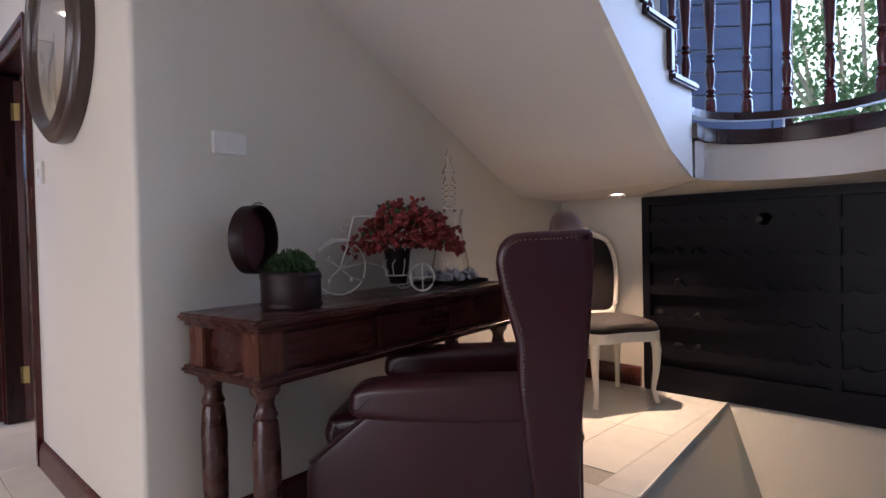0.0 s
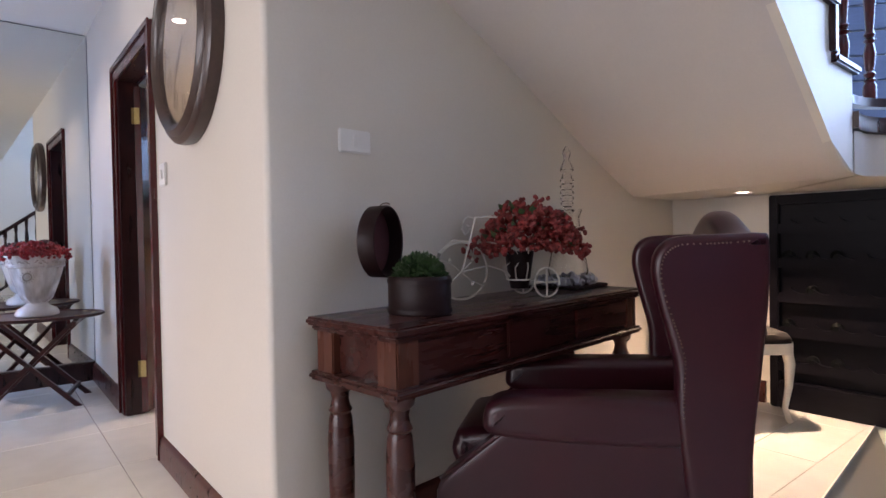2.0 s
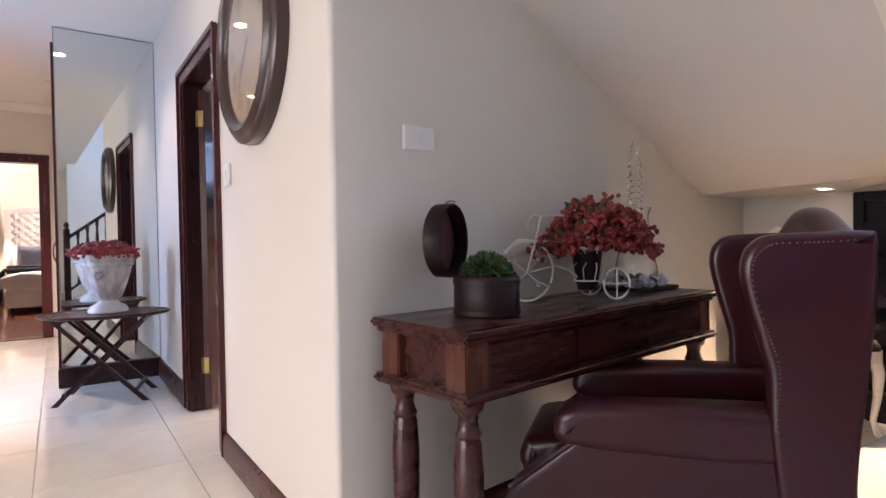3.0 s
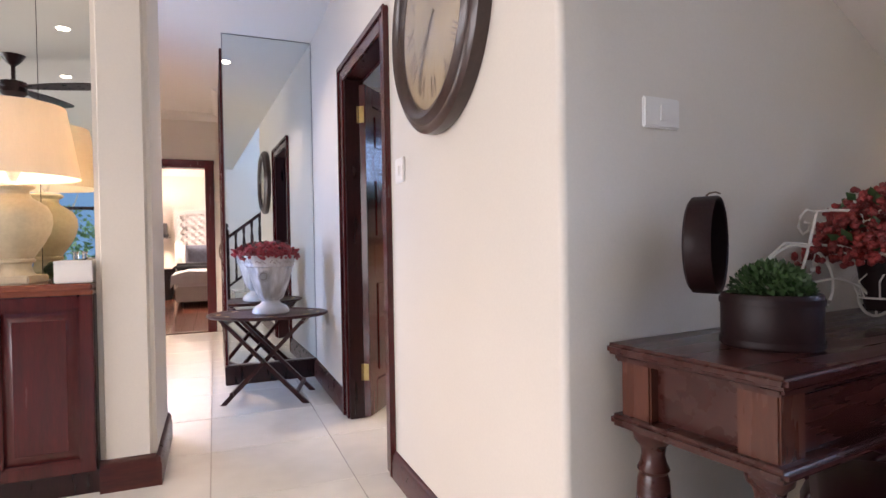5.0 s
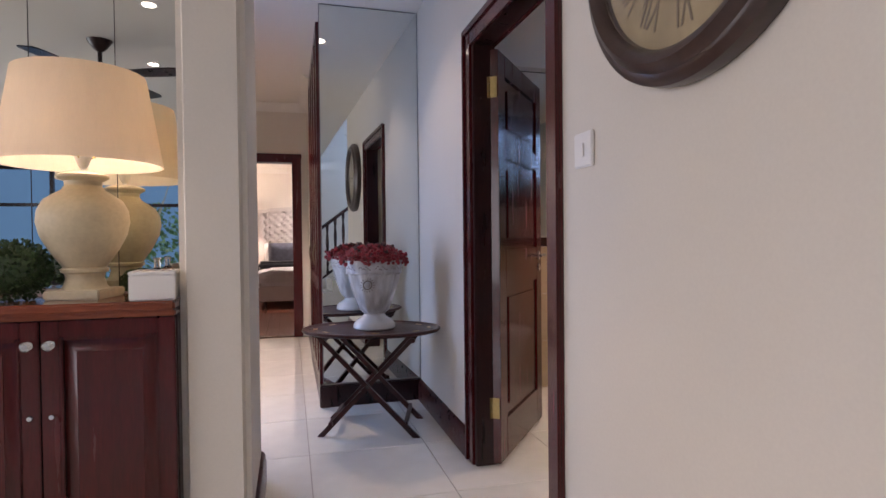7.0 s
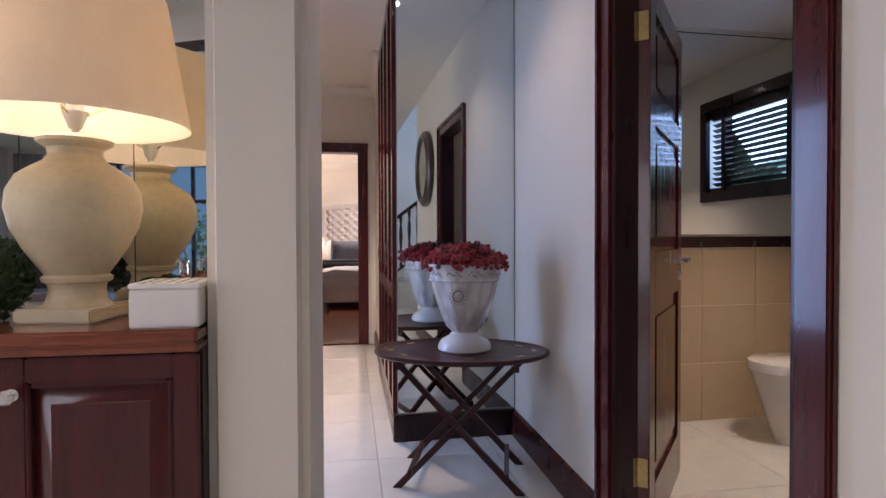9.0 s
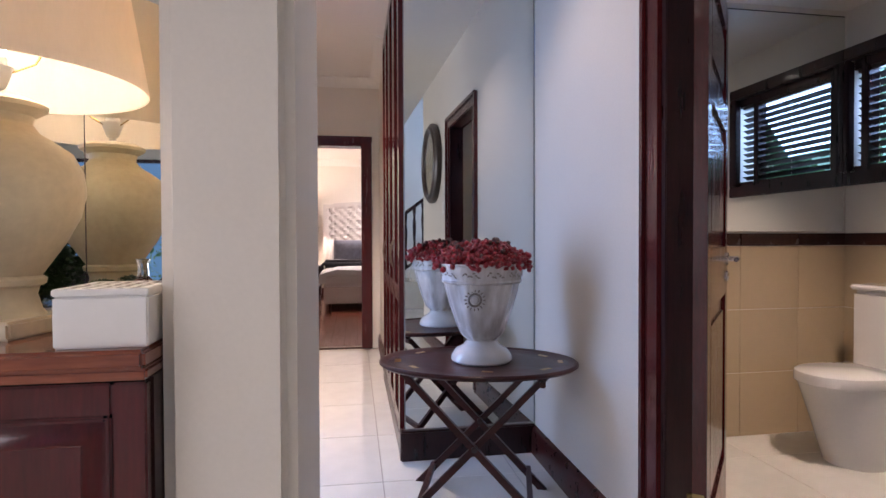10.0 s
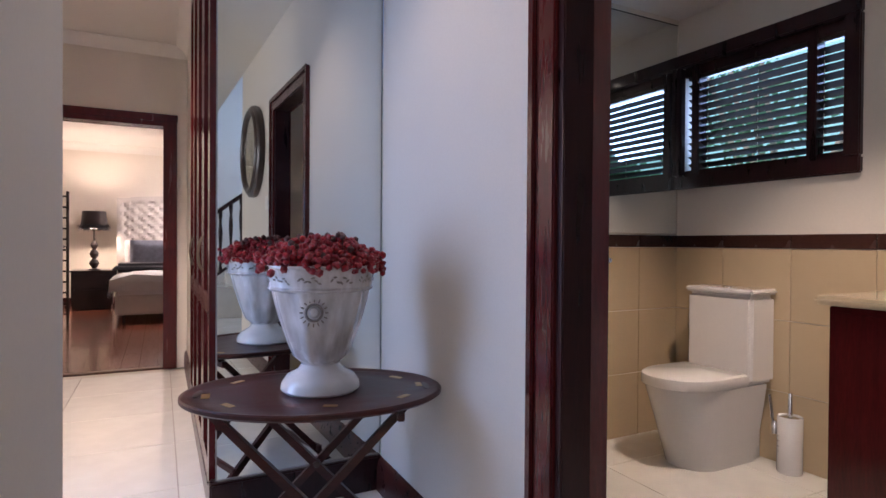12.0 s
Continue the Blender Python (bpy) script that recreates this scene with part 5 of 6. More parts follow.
    for y, z in ((0.21, 0.075), (-0.21, 0.075), (0.255, top - 0.05), (-0.255, top - 0.05)):
        bm = B()
        box(bm, -0.19, 0.19, y - 0.011, y + 0.011, z - 0.013, z + 0.013, 0.003)
        part("stretcher", bm, table_wood, tt)


tray_table()


def urn():
    u = thing("urn", pose(-4.765, 0.203, 0.585), "white glazed fluted urn with worn edges and a sun medallion", "urn")
    bm = B()
    lathe(bm, [(0.118, 0.0), (0.125, 0.008), (0.122, 0.028), (0.105, 0.05), (0.072, 0.068), (0.06, 0.085), (0.066, 0.095)], 40)
    part("foot", bm, ceramic, u)
    bm = B()
    lathe(bm, [(0.062, 0.09), (0.085, 0.11), (0.105, 0.16), (0.125, 0.22), (0.142, 0.28), (0.152, 0.325)], 96, lobes=10, depth=0.03, close=False)
    part("body", bm, worn_ceramic, u)
    bm = B()
    lathe(bm, [(0.150, 0.318), (0.162, 0.322), (0.166, 0.328), (0.162, 0.334), (0.164, 0.36), (0.170, 0.385), (0.178, 0.392), (0.176, 0.400), (0.166, 0.396), (0.158, 0.36), (0.14, 0.30), (0.0005, 0.29)], 64, close=False)
    part("collar", bm, worn_ceramic, u)
    # relief sprigs on the collar
    rng = random.Random(2)
    for k in range(11):
        a = 2 * math.pi * k / 11
        bm = B()
        for j in range(7):
            t = (j - 3) * 0.010
            px_, pz = t, 0.357 + 0.008 * math.sin(j * 1.9) + rng.uniform(-.003, .003)
            bmesh.ops.create_icosphere(bm, subdivisions=1, radius=0.0058, matrix=pose(0.166, px_, pz, rng.uniform(-50, 50), 0, 0) @ Matrix.Diagonal((0.35, 1.3, 0.6, 1)))
        bmesh.ops.transform(bm, matrix=pose(0, 0, 0, 0, 0, math.degrees(a) - 26), verts=bm.verts)
        part("relief_sprig", bm, relief_dark, u)
    # medallion, turned towards the hall
    bm = B()
    mm = pose(0, 0, 0, 0, 0, -22) @ pose(0.150, 0, 0.262, 0, 90 - 14, 0)
    lathe(bm, [(0.020, 0.0), (0.024, 0.004), (0.028, 0.0)], 28, m=mm, close=False)
    for k in range(16):
        a = 2 * math.pi * k / 16
        bmesh.ops.create_icosphere(bm, subdivisions=1, radius=0.006, matrix=mm @ pose(0.037 * math.cos(a), 0.037 * math.sin(a), 0.001, 0, 0, math.degrees(a)) @ Matrix.Diagonal((1.2, 0.45, 0.4, 1)))
    part("medallion", bm, relief_dark, u, "dark-stained sun medallion in relief")
    bm = B()
    lathe(bm, [(0.017, 0.0), (0.012, 0.007), (0.002, 0.009)], 20, m=mm)
    part("medallion_boss", bm, worn_ceramic, u)
    fl = thing("berry_bouquet", pose(-4.765, 0.203, 0.585), "dense bunch of dark red artificial berries in the urn", "flowers")
    rng = random.Random(21)
    bm, bd = B(), B()
    for _ in range(900):
        while True:
            v = Vector((rng.uniform(-1, 1), rng.uniform(-1, 1), rng.uniform(-0.1, 1)))
            if 0.45 < v.length < 1.0:
                break
        p = Vector((v.x * 0.195, v.y * 0.195, 0.392 + v.z * 0.098))
        r = rng.uniform(0.008, 0.0135)
        target = bd if rng.random() < 0.06 else bm
        bmesh.ops.create_icosphere(target, subdivisions=1, radius=r, matrix=pose(p.x, p.y, p.z, rng.uniform(0, 60), rng.uniform(0, 60), 0) @ Matrix.Diagonal((1, 1, rng.uniform(0.8, 1.15), 1)))
    for _ in range(40):
        a = rng.uniform(0, 6.283)
        p = (0.20 * math.cos(a), 0.20 * math.sin(a), 0.385 + rng.uniform(-0.012, 0.05))
        ball(bm, p, rng.uniform(0.009, 0.014))
    for _ in range(14):
        a, h = rng.uniform(0, 6.283), rng.uniform(0.02, 0.16)
        p = Vector((h * math.cos(a), h * math.sin(a), 0.50 - h * h * 1.6))
        tube(bd, [tuple(p - Vector((0, 0, 0.05))), tuple(p)], 0.002, 5)
        ball(bd, p, 0.012)
    tagged(part("red_berry_mass", bm, berry_red, fl), kind="stuff")
    tagged(part("dark_berry_mass", bd, berry_dark, fl), kind="stuff")


urn()


# ---- sideboard below the mirrors ----
def sideboard():
    ct = thing("worktop", pose(0, 0, 0), "polished reddish hardwood top along the sideboard", "worktop")
    bm = B()
    box(bm, -3.92, -3.43, -3.2, -0.634, 0.880, 0.912, 0.007, seg=3)
    part("slab", bm, counter_wood, ct)
    bm = B()
    box(bm, -3.92, -3.44, -3.2, -0.6335, 0.862, 0.8805, 0.004, seg=2)
    part("edge_moulding", bm, counter_wood, ct)
    for u in range(3):
        y1 = -0.634 - u * 0.785
        y0 = y1 - 0.78
        cb = thing("cabinet", pose(0, 0, 0), "dark mahogany sideboard cabinet with two panelled doors", "cabinet", "sideboard cabinets")
        bm = B()
        box(bm, -3.915, -3.473, y0, y1, 0.10, 0.861)
        part("body", bm, frame_wood, cb)
        bm = B()
        box(bm, -3.91, -3.50, y0, y1, 0.0, 0.10)
        part("plinth", bm, frame_wood, cb)
        for k in range(2):
            ya = y0 + 0.003 + k * 0.389
            yb = ya + 0.385
            d = new("door")
            d.parent = cb
            bm = B()
            w = 0.052
            for a in ((ya, ya + w, 0.11, 0.858), (yb - w, yb, 0.11, 0.858), (ya + w, yb - w, 0.11, 0.11 + w), (ya + w, yb - w, 0.858 - w, 0.858)):
                box(bm, -3.472, -3.448, a[0], a[1], a[2], a[3], 0.003)
            fr = new("door_frame", mesh_of("door_frame", bm, mahogany))
            fr.parent = d
            bm = B()
            q0, q1, h0, h1 = ya + w, yb - w, 0.11 + w, 0.858 - w
            rings = []
            for ins, x in ((0.0, -3.467), (0.010, -3.467), (0.044, -3.453), (0.047, -3.450)):
                rings.append([bm.verts.new((x, y, z)) for y, z in ((q0 + ins, h0 + ins), (q1 - ins, h0 + ins), (q1 - ins, h1 - ins), (q0 + ins, h1 - ins))])
            for ra, rb in zip(rings, rings[1:]):
                for n in range(4):
                    bm.faces.new((ra[n], ra[(n + 1) % 4], rb[(n + 1) % 4], rb[n]))
            bm.faces.new(rings[-1])
            for a in ((q0, q0 + 0.009, h0, h1), (q1 - 0.009, q1, h0, h1), (q0 + 0.009, q1 - 0.009, h0, h0 + 0.009), (q0 + 0.009, q1 - 0.009, h1 - 0.009, h1)):
                box(bm, -3.467, -3.445, a[0], a[1], a[2], a[3], 0.003)
            pn = new("panel", mesh_of("panel", bm, mahogany))
            pn.parent = d
            ky = ya + 0.028 if k else yb - 0.028
            bm = B()
            lathe(bm, [(0.013, 0), (0.013, 0.003), (0.006, 0.006), (0.006, 0.014), (0.014, 0.02), (0.016, 0.027), (0.011, 0.033)], 18, m=pose(-3.448, ky, 0.785, 0, 90, 0))
            kn = new("knob", mesh_of("knob", bm, chrome))
            kn.parent = d
            tagged(kn, "polished round metal knob")
            bm = B()
            lathe(bm, [(0.010, 0), (0.010, 0.003), (0.007, 0.008)], 14, m=pose(-3.448, ky, 0.56, 0, 90, 0))
            lk = new("lock", mesh_of("lock", bm, chrome))
            lk.parent = d


sideboard()
SZ = 0.9125


def table_lamp(at):
    lp = thing("table_lamp", pose(*at), "large cream stoneware urn lamp with a wide linen shade, lit", "lamp")
    bm = B()
    box(bm, -0.09, 0.09, -0.09, 0.09, 0, 0.032, 0.005)
    part("base", bm, stone_lamp, lp)
    bm = B()
    lathe(bm, [(0.075, 0.030), (0.065, 0.045), (0.058, 0.07), (0.062, 0.085), (0.072, 0.09), (0.074, 0.10), (0.066, 0.106), (0.072, 0.115), (0.105, 0.165), (0.130, 0.215), (0.140, 0.26), (0.136, 0.30), (0.118, 0.335), (0.09, 0.355), (0.066, 0.37), (0.056, 0.385), (0.058, 0.40), (0.078, 0.412), (0.080, 0.420), (0.06, 0.430), (0.022, 0.436)], 48)
    part("body", bm, stone_lamp, lp)
    bm = B()
    lathe(bm, [(0.008, 0.430), (0.008, 0.446), (0.014, 0.450), (0.026, 0.482), (0.028, 0.488), (0.017, 0.490), (0.017, 0.506)], 18)
    part("bulb_holder", bm, white_plastic, lp)
    bm = B()
    lathe(bm, [(0.012, 0.506), (0.014, 0.515), (0.026, 0.54), (0.026, 0.56), (0.018, 0.58), (0.004, 0.588)], 18)
    b = part("bulb", bm, bulb_mat, lp, "lit bulb")
    b.visible_shadow = False
    bm = B()
    lathe(bm, [(0.250, 0.455), (0.251, 0.457), (0.200, 0.765), (0.198, 0.767), (0.1965, 0.765), (0.2475, 0.457)], 56, close=False)
    part("shade", bm, lampshade, lp, "wide tapered cream linen shade")
    bm = B()
    for k in range(3):
        a = 2 * math.pi * k / 3
        tube(bm, [(0.02 * math.cos(a), 0.02 * math.sin(a), 0.478), (0.06 * math.cos(a), 0.06 * math.sin(a), 0.50), (0.197 * math.cos(a), 0.197 * math.sin(a), 0.762)], 0.002, 5)
    part("harp", bm, brass, lp)


table_lamp((-3.645, -0.955, SZ, 0, 0, -11))


def topiary(at, r, seed):
    tp = thing("topiary_ball", pose(*at), "clipped round ball of small dark green leaves", "plant")
    bm = B()
    rng = random.Random(seed)
    leaf_cluster(bm, (0, 0, r * 0.92), r * 0.93, r * 0.93, r * 0.93, 2200, r * 0.13, rng, -0.9)
    ball(bm, (0, 0, r * 0.92), r * 0.8, 2)
    part("leaves", bm, leaf_mat, tp)


topiary((-3.62, -1.15, SZ), 0.108, 8)
topiary((-3.82, -0.85, SZ), 0.045, 9)


def carved_box():
    bx = thing("trinket_box", pose(-3.522, -0.708, SZ, 0, 0, 3), "white lidded wooden box with a carved openwork lid", "box")
    bm = B()
    box(bm, -0.11, 0.07, -0.069, 0.069, 0.0, 0.082, 0.003)
    part("body", bm, white_plastic, bx)
    bm = B()
    box(bm, -0.111, 0.071, -0.070, 0.070, 0.0825, 0.094, 0.002)
    part("lid", bm, white_plastic, bx)
    rng = random.Random(1)
    bm = B()
    for i in range(7):
        for j in range(5):
            x, y = -0.085 + 0.024 * i, -0.048 + 0.024 * j
            box(bm, -0.008, 0.008, -0.0025, 0.0025, 0.0935, 0.0945, m=pose(x, y, 0, 0, 0, 45 if (i + j) % 2 else -45))
    part("fretwork", bm, relief_dark, bx)


carved_box()


def small_bottle(at, h, r, mat, label):
    b = thing("glass_bottle", pose(*at), label, "bottle")
    bm = B()
    lathe(bm, [(r, 0), (r, h * 0.55), (r * 0.4, h * 0.7), (r * 0.35, h * 0.9), (r * 0.5, h)], 16)
    part("body", bm, mat, b)


small_bottle((-3.8, -0.76, SZ), 0.13, 0.03, glass, "small clear glass bottle on the sideboard")


# ---- living room side, seen in the mirrors ----
def ceiling_fan():
    f = thing("ceiling_fan", pose(-1.45, -1.66, CEIL), "dark brown ceiling fan with broad blades", "fan")
    bm = B()
    lathe(bm, [(0.09, 0.0), (0.05, -0.06), (0.016, -0.09), (0.016, -0.20), (0.09, -0.22), (0.10, -0.31), (0.05, -0.35), (0.01, -0.37)], 24)
    part("motor", bm, frame_wood, f)
    for k in range(4):
        bm = B()
        prism(bm, smooth_line([(0.10, -0.03), (0.35, -0.07), (0.65, -0.07), (0.68, 0.0), (0.65, 0.07), (0.35, 0.07), (0.10, 0.03)], 3), -0.275, -0.267, pose(0, 0, 0, 6, 0, 90 * k + 20))
        part("blade", bm, frame_wood, f)


ceiling_fan()


def living_window():
    w = thing("window_living", pose(0, 0, 0), "wide dark-framed living room window", "window", kind="structure")
    bm = B()
    for y in (-5.5, -4.32, -3.1, -1.85):
        box(bm, 5.02, 5.1, y, y + 0.06, 0.3, 2.45, 0.005)
    for z in (0.3, 1.75, 2.39):
        box(bm, 5.02, 5.1, -5.5, -1.8, z, z + 0.06, 0.005)
    part("window_frame", bm, frame_wood, w)
    for k in range(2):
        c = thing("curtain", pose(4.93, (-5.65, -1.65)[k], 0.05), "grey floor-length curtain hanging beside the window", "curtain", "living room curtains")
        bm = B()
        n = 40
        pts = [(0.035 * math.sin(i * 1.1), -0.22 + 0.44 * i / n) for i in range(n + 1)]
        prism(bm, pts + [(x - 0.006, y) for x, y in reversed(pts)], 0, 2.5)
        part("cloth", bm, curtain_mat, c)


living_window()


def dark_sofa():
    s = thing("sofa", pose(2.6, -4.2, 0, 0, 0, 180), "dark upholstered living room sofa", "sofa")
    for nm, a in (("seat", (-0.4, 0.45, -0.9, 0.9, 0.1, 0.44)), ("backrest", (-0.5, -0.3, -0.95, 0.95, 0.1, 0.85)), ("arm", (-0.45, 0.45, -1.05, -0.9, 0.1, 0.62)), ("arm", (-0.45, 0.45, 0.9, 1.05, 0.1, 0.62))):
        bm = B()
        box(bm, *a, 0.05, seg=3)
        part(nm, bm, satin if nm == "seat" else velvet, s)
    for x in (-0.4, 0.35):
        for y in (-0.9, 0.9):
            bm = B()
            box(bm, x - 0.03, x + 0.03, y - 0.03, y + 0.03, 0, 0.11)
            part("foot", bm, frame_wood, s)


dark_sofa()


# ---- toilet room ----
area = TOILET_ROOM


def toilet_window():
    w = thing("window_toilet", pose(0, 0, 0), "wide dark timber toilet window with narrow lights", "window", kind="structure")
    X0, X1, Z0, Z1 = -5.415, -4.43, 1.41, 2.195
    for a in ((X0, X1, Z0, Z0 + 0.075), (X0, X1, Z1 - 0.075, Z1), (X0, X0 + 0.035, Z0 + 0.075, Z1 - 0.075), (X1 - 0.07, X1, Z0 + 0.075, Z1 - 0.075)):
        bm = B()
        box(bm, a[0], a[1], 2.492, 2.54, a[2], a[3], 0.006)
        part("casing", bm, frame_wood, w)
    for x, t in ((-4.66, 0.045), (-5.31, 0.05)):
        bm = B()
        box(bm, x - t / 2, x + t / 2, 2.53, 2.60, Z0 + 0.05, Z1 - 0.05, 0.004)
        part("mullion", bm, frame_wood, w)
    bm = B()
    for a in ((-5.40, -4.47, Z0 + 0.03, Z0 + 0.11), (-5.40, -4.47, Z1 - 0.13, Z1 - 0.03)):
        box(bm, a[0], a[1], 2.54, 2.60, a[2], a[3], 0.004)
    part("window_frame", bm, frame_wood, w)


toilet_window()


def venetian_blind():
    bl = thing("venetian_blind", pose(0, 0, 0), "dark wooden venetian blind, slats open", "blind")
    bm = B()
    box(bm, -5.37, -4.51, 2.545, 2.585, 2.045, 2.075, 0.004)
    part("headrail", bm, blind_wood, bl)
    first = None
    for k in range(12):
        m = pose(-4.94, 2.565, 1.545 + 0.042 * k, -30, 0, 0)
        if first is None:
            bm = B()
            box(bm, -0.425, 0.425, -0.022, 0.022, -0.0015, 0.0015)
            first = part("slat", bm, blind_wood, bl, m=m)
        else:
            ob = new("slat", first.data)
            ob.parent, ob.matrix_basis = bl, m
    for x in (-5.25, -4.95, -4.62):
        bm = B()
        tube(bm, [(x, 2.565, 1.53), (x, 2.565, 2.05)], 0.0015, 5)
        part("cord", bm, white_wire, bl)


venetian_blind()

tm = thing("wall_mirror", pose(0, 0, 0), "large mirror above the toilet tiling", "mirror")
bm = B()
box(bm, -5.42, -5.412, 0.80, 2.50, 1.150, 2.375)
part("mirror_glass", bm, mirror_mat, tm)
bm = B()
box(bm, -5.42, -5.411, 0.80, 2.50, 2.375, 2.381)
part("mirror_edge", bm, black_wood, tm)


def toilet():
    t = thing("toilet", pose(-4.985, 2.515, 0, 0, 0, -90), "white close-coupled porcelain toilet with closed lid", "toilet")
    # local x points into the room
    bm = B()
    rings_ = []
    for z, fx, w, bx in ((0.0, 0.50, 0.135, 0.10), (0.02, 0.505, 0.14, 0.10), (0.20, 0.57, 0.165, 0.09), (0.36, 0.635, 0.182, 0.08), (0.40, 0.65, 0.186, 0.08)):
        r = []
        for i in range(40):
            a = math.pi * (i / 39) - math.pi / 2
            k = abs(math.cos(a)) ** 0.8
            r.append((bx + 0.25 + (fx - bx - 0.25) * k, w * math.sin(a), z))
        r += [(bx, w, z), (bx, -w, z)]
        rings_.append([bm.verts.new(p) for p in r])
    for a, b in zip(rings_, rings_[1:]):
        for i in range(len(a)):
            bm.faces.new((a[i], a[(i + 1) % len(a)], b[(i + 1) % len(a)], b[i]))
    bm.faces.new(rings_[0][::-1])
    bm.faces.new(rings_[-1])
    part("bowl", bm, sanitary, t)
    bm = B()
    out = []
    for i in range(40):
        a = math.pi * (i / 39) - math.pi / 2
        out.append((0.40 + 0.255 * abs(math.cos(a)) ** 0.75, 0.19 * math.sin(a)))
    out += [(0.22, 0.185), (0.215, 0.17), (0.215, -0.17), (0.22, -0.185)]
    rings_ = []
    for s, z in ((0.985, 0.402), (1.0, 0.406), (1.0, 0.440), (0.985, 0.452), (0.93, 0.458)):
        rings_.append([bm.verts.new((0.43 + (x - 0.43) * s, y * s, z)) for x, y in out])
    for a, b in zip(rings_, rings_[1:]):
        for i in range(len(a)):
            bm.faces.new((a[i], a[(i + 1) % len(a)], b[(i + 1) % len(a)], b[i]))
    bm.faces.new(rings_[0][::-1])
    bm.faces.new(rings_[-1])
    part("seat_lid", bm, sanitary, t)
    bm = B()
    box(bm, 0.012, 0.205, -0.185, 0.185, 0.40, 0.835, 0.018, seg=3)
    box(bm, 0.02, 0.12, -0.12, 0.12, 0.0, 0.41, 0.01)
    part("cistern", bm, sanitary, t)
    bm = B()
    box(bm, 0.006, 0.214, -0.193, 0.193, 0.838, 0.868, 0.010, seg=3)
    part("cistern_lid", bm, sanitary, t)
    bm = B()
    lathe(bm, [(0.024, 0.867), (0.024, 0.873), (0.018, 0.876)], 18, (0.11, 0, 0))
    part("flush_button", bm, chrome, t)
    bm = B()
    tube(bm, [(0.03, 0.215, 0.18), (0.06, 0.215, 0.18), (0.07, 0.21, 0.24), (0.07, 0.195, 0.35)], 0.008, 8)
    lathe(bm, [(0.012, -0.03), (0.016, -0.01), (0.016, 0.02), (0.01, 0.035)], 10, (0.06, 0.215, 0.19))
    part("supply_valve", bm, chrome, t)


toilet()


def toilet_brush():
    b = thing("toilet_brush", pose(-4.685, 2.44, 0), "white cylindrical toilet brush holder with steel handle", "brush")
    bm = B()
    lathe(bm, [(0.052, 0.0), (0.055, 0.006), (0.055, 0.265), (0.052, 0.27), (0.047, 0.265), (0.047, 0.22)], 28)
    part("holder", bm, sanitary, b)
    bm = B()
    lathe(bm, [(0.046, 0.24), (0.046, 0.262), (0.012, 0.27), (0.010, 0.30), (0.010, 0.37), (0.008, 0.38)], 18)
    part("handle", bm, chrome, b)
    for k, w in enumerate((0.012, 0.018, 0.018, 0.012)):
        bm = B()
        box(bm, -0.056 - 0.0005, -0.0555, -w / 2, w / 2, 0.10 + 0.025 * k, 0.103 + 0.025 * k)
        bmesh.ops.transform(bm, matrix=pose(0, 0, 0, 0, 0, 60), verts=bm.verts)
        part("printed_bar", bm, relief_dark, b)


toilet_brush()


def vanity():
    v = thing("vanity_unit", pose(0, 0, 0), "dark mahogany vanity unit with panelled side", "cabinet")
    bm = B()
    box(bm, -4.27, -3.3, 1.98, 2.51, 0.0, 0.86, 0.004)
    part("body", bm, mahogany, v)
    bm = B()
    box(bm, -4.276, -4.27, 2.03, 2.46, 0.12, 0.80, 0.003)
    part("side_panel", bm, mahogany, v)
    for k in range(2):
        d = new("door", None)
        d.parent = v
        bm = B()
        x0 = -4.26 + 0.48 * k
        box(bm, x0, x0 + 0.435, 1.962, 1.98, 0.1, 0.84, 0.004)
        p = new("panel", mesh_of("panel", bm, mahogany))
        p.parent = d
    c = thing("marble_slab", pose(0, 0, 0), "cream marble vanity top with a rounded edge", "worktop")
    bm = B()
    box(bm, -4.315, -3.28, 1.945, 2.515, 0.863, 0.898, 0.014, seg=4)
    part("slab", bm, marble, c)
    r = thing("toilet_roll", pose(-4.332, 2.30, 0.70, 0, 90, 0), "white toilet roll on a holder beside the vanity", "toilet roll")
    bm = B()
    lathe(bm, [(0.02, -0.048), (0.05, -0.048), (0.052, -0.044), (0.052, 0.044), (0.05, 0.048), (0.02, 0.048)], 28, m=pose(0, 0, 0, 0, 0, 0))
    part("paper", bm, linen, r)
    bm = B()
    tube(bm, [(0, 0, -0.06), (0, 0, 0.06)], 0.008, 8)
    part("holder", bm, chrome, r)


vanity()

# ---- bedroom ----
area = BEDROOM


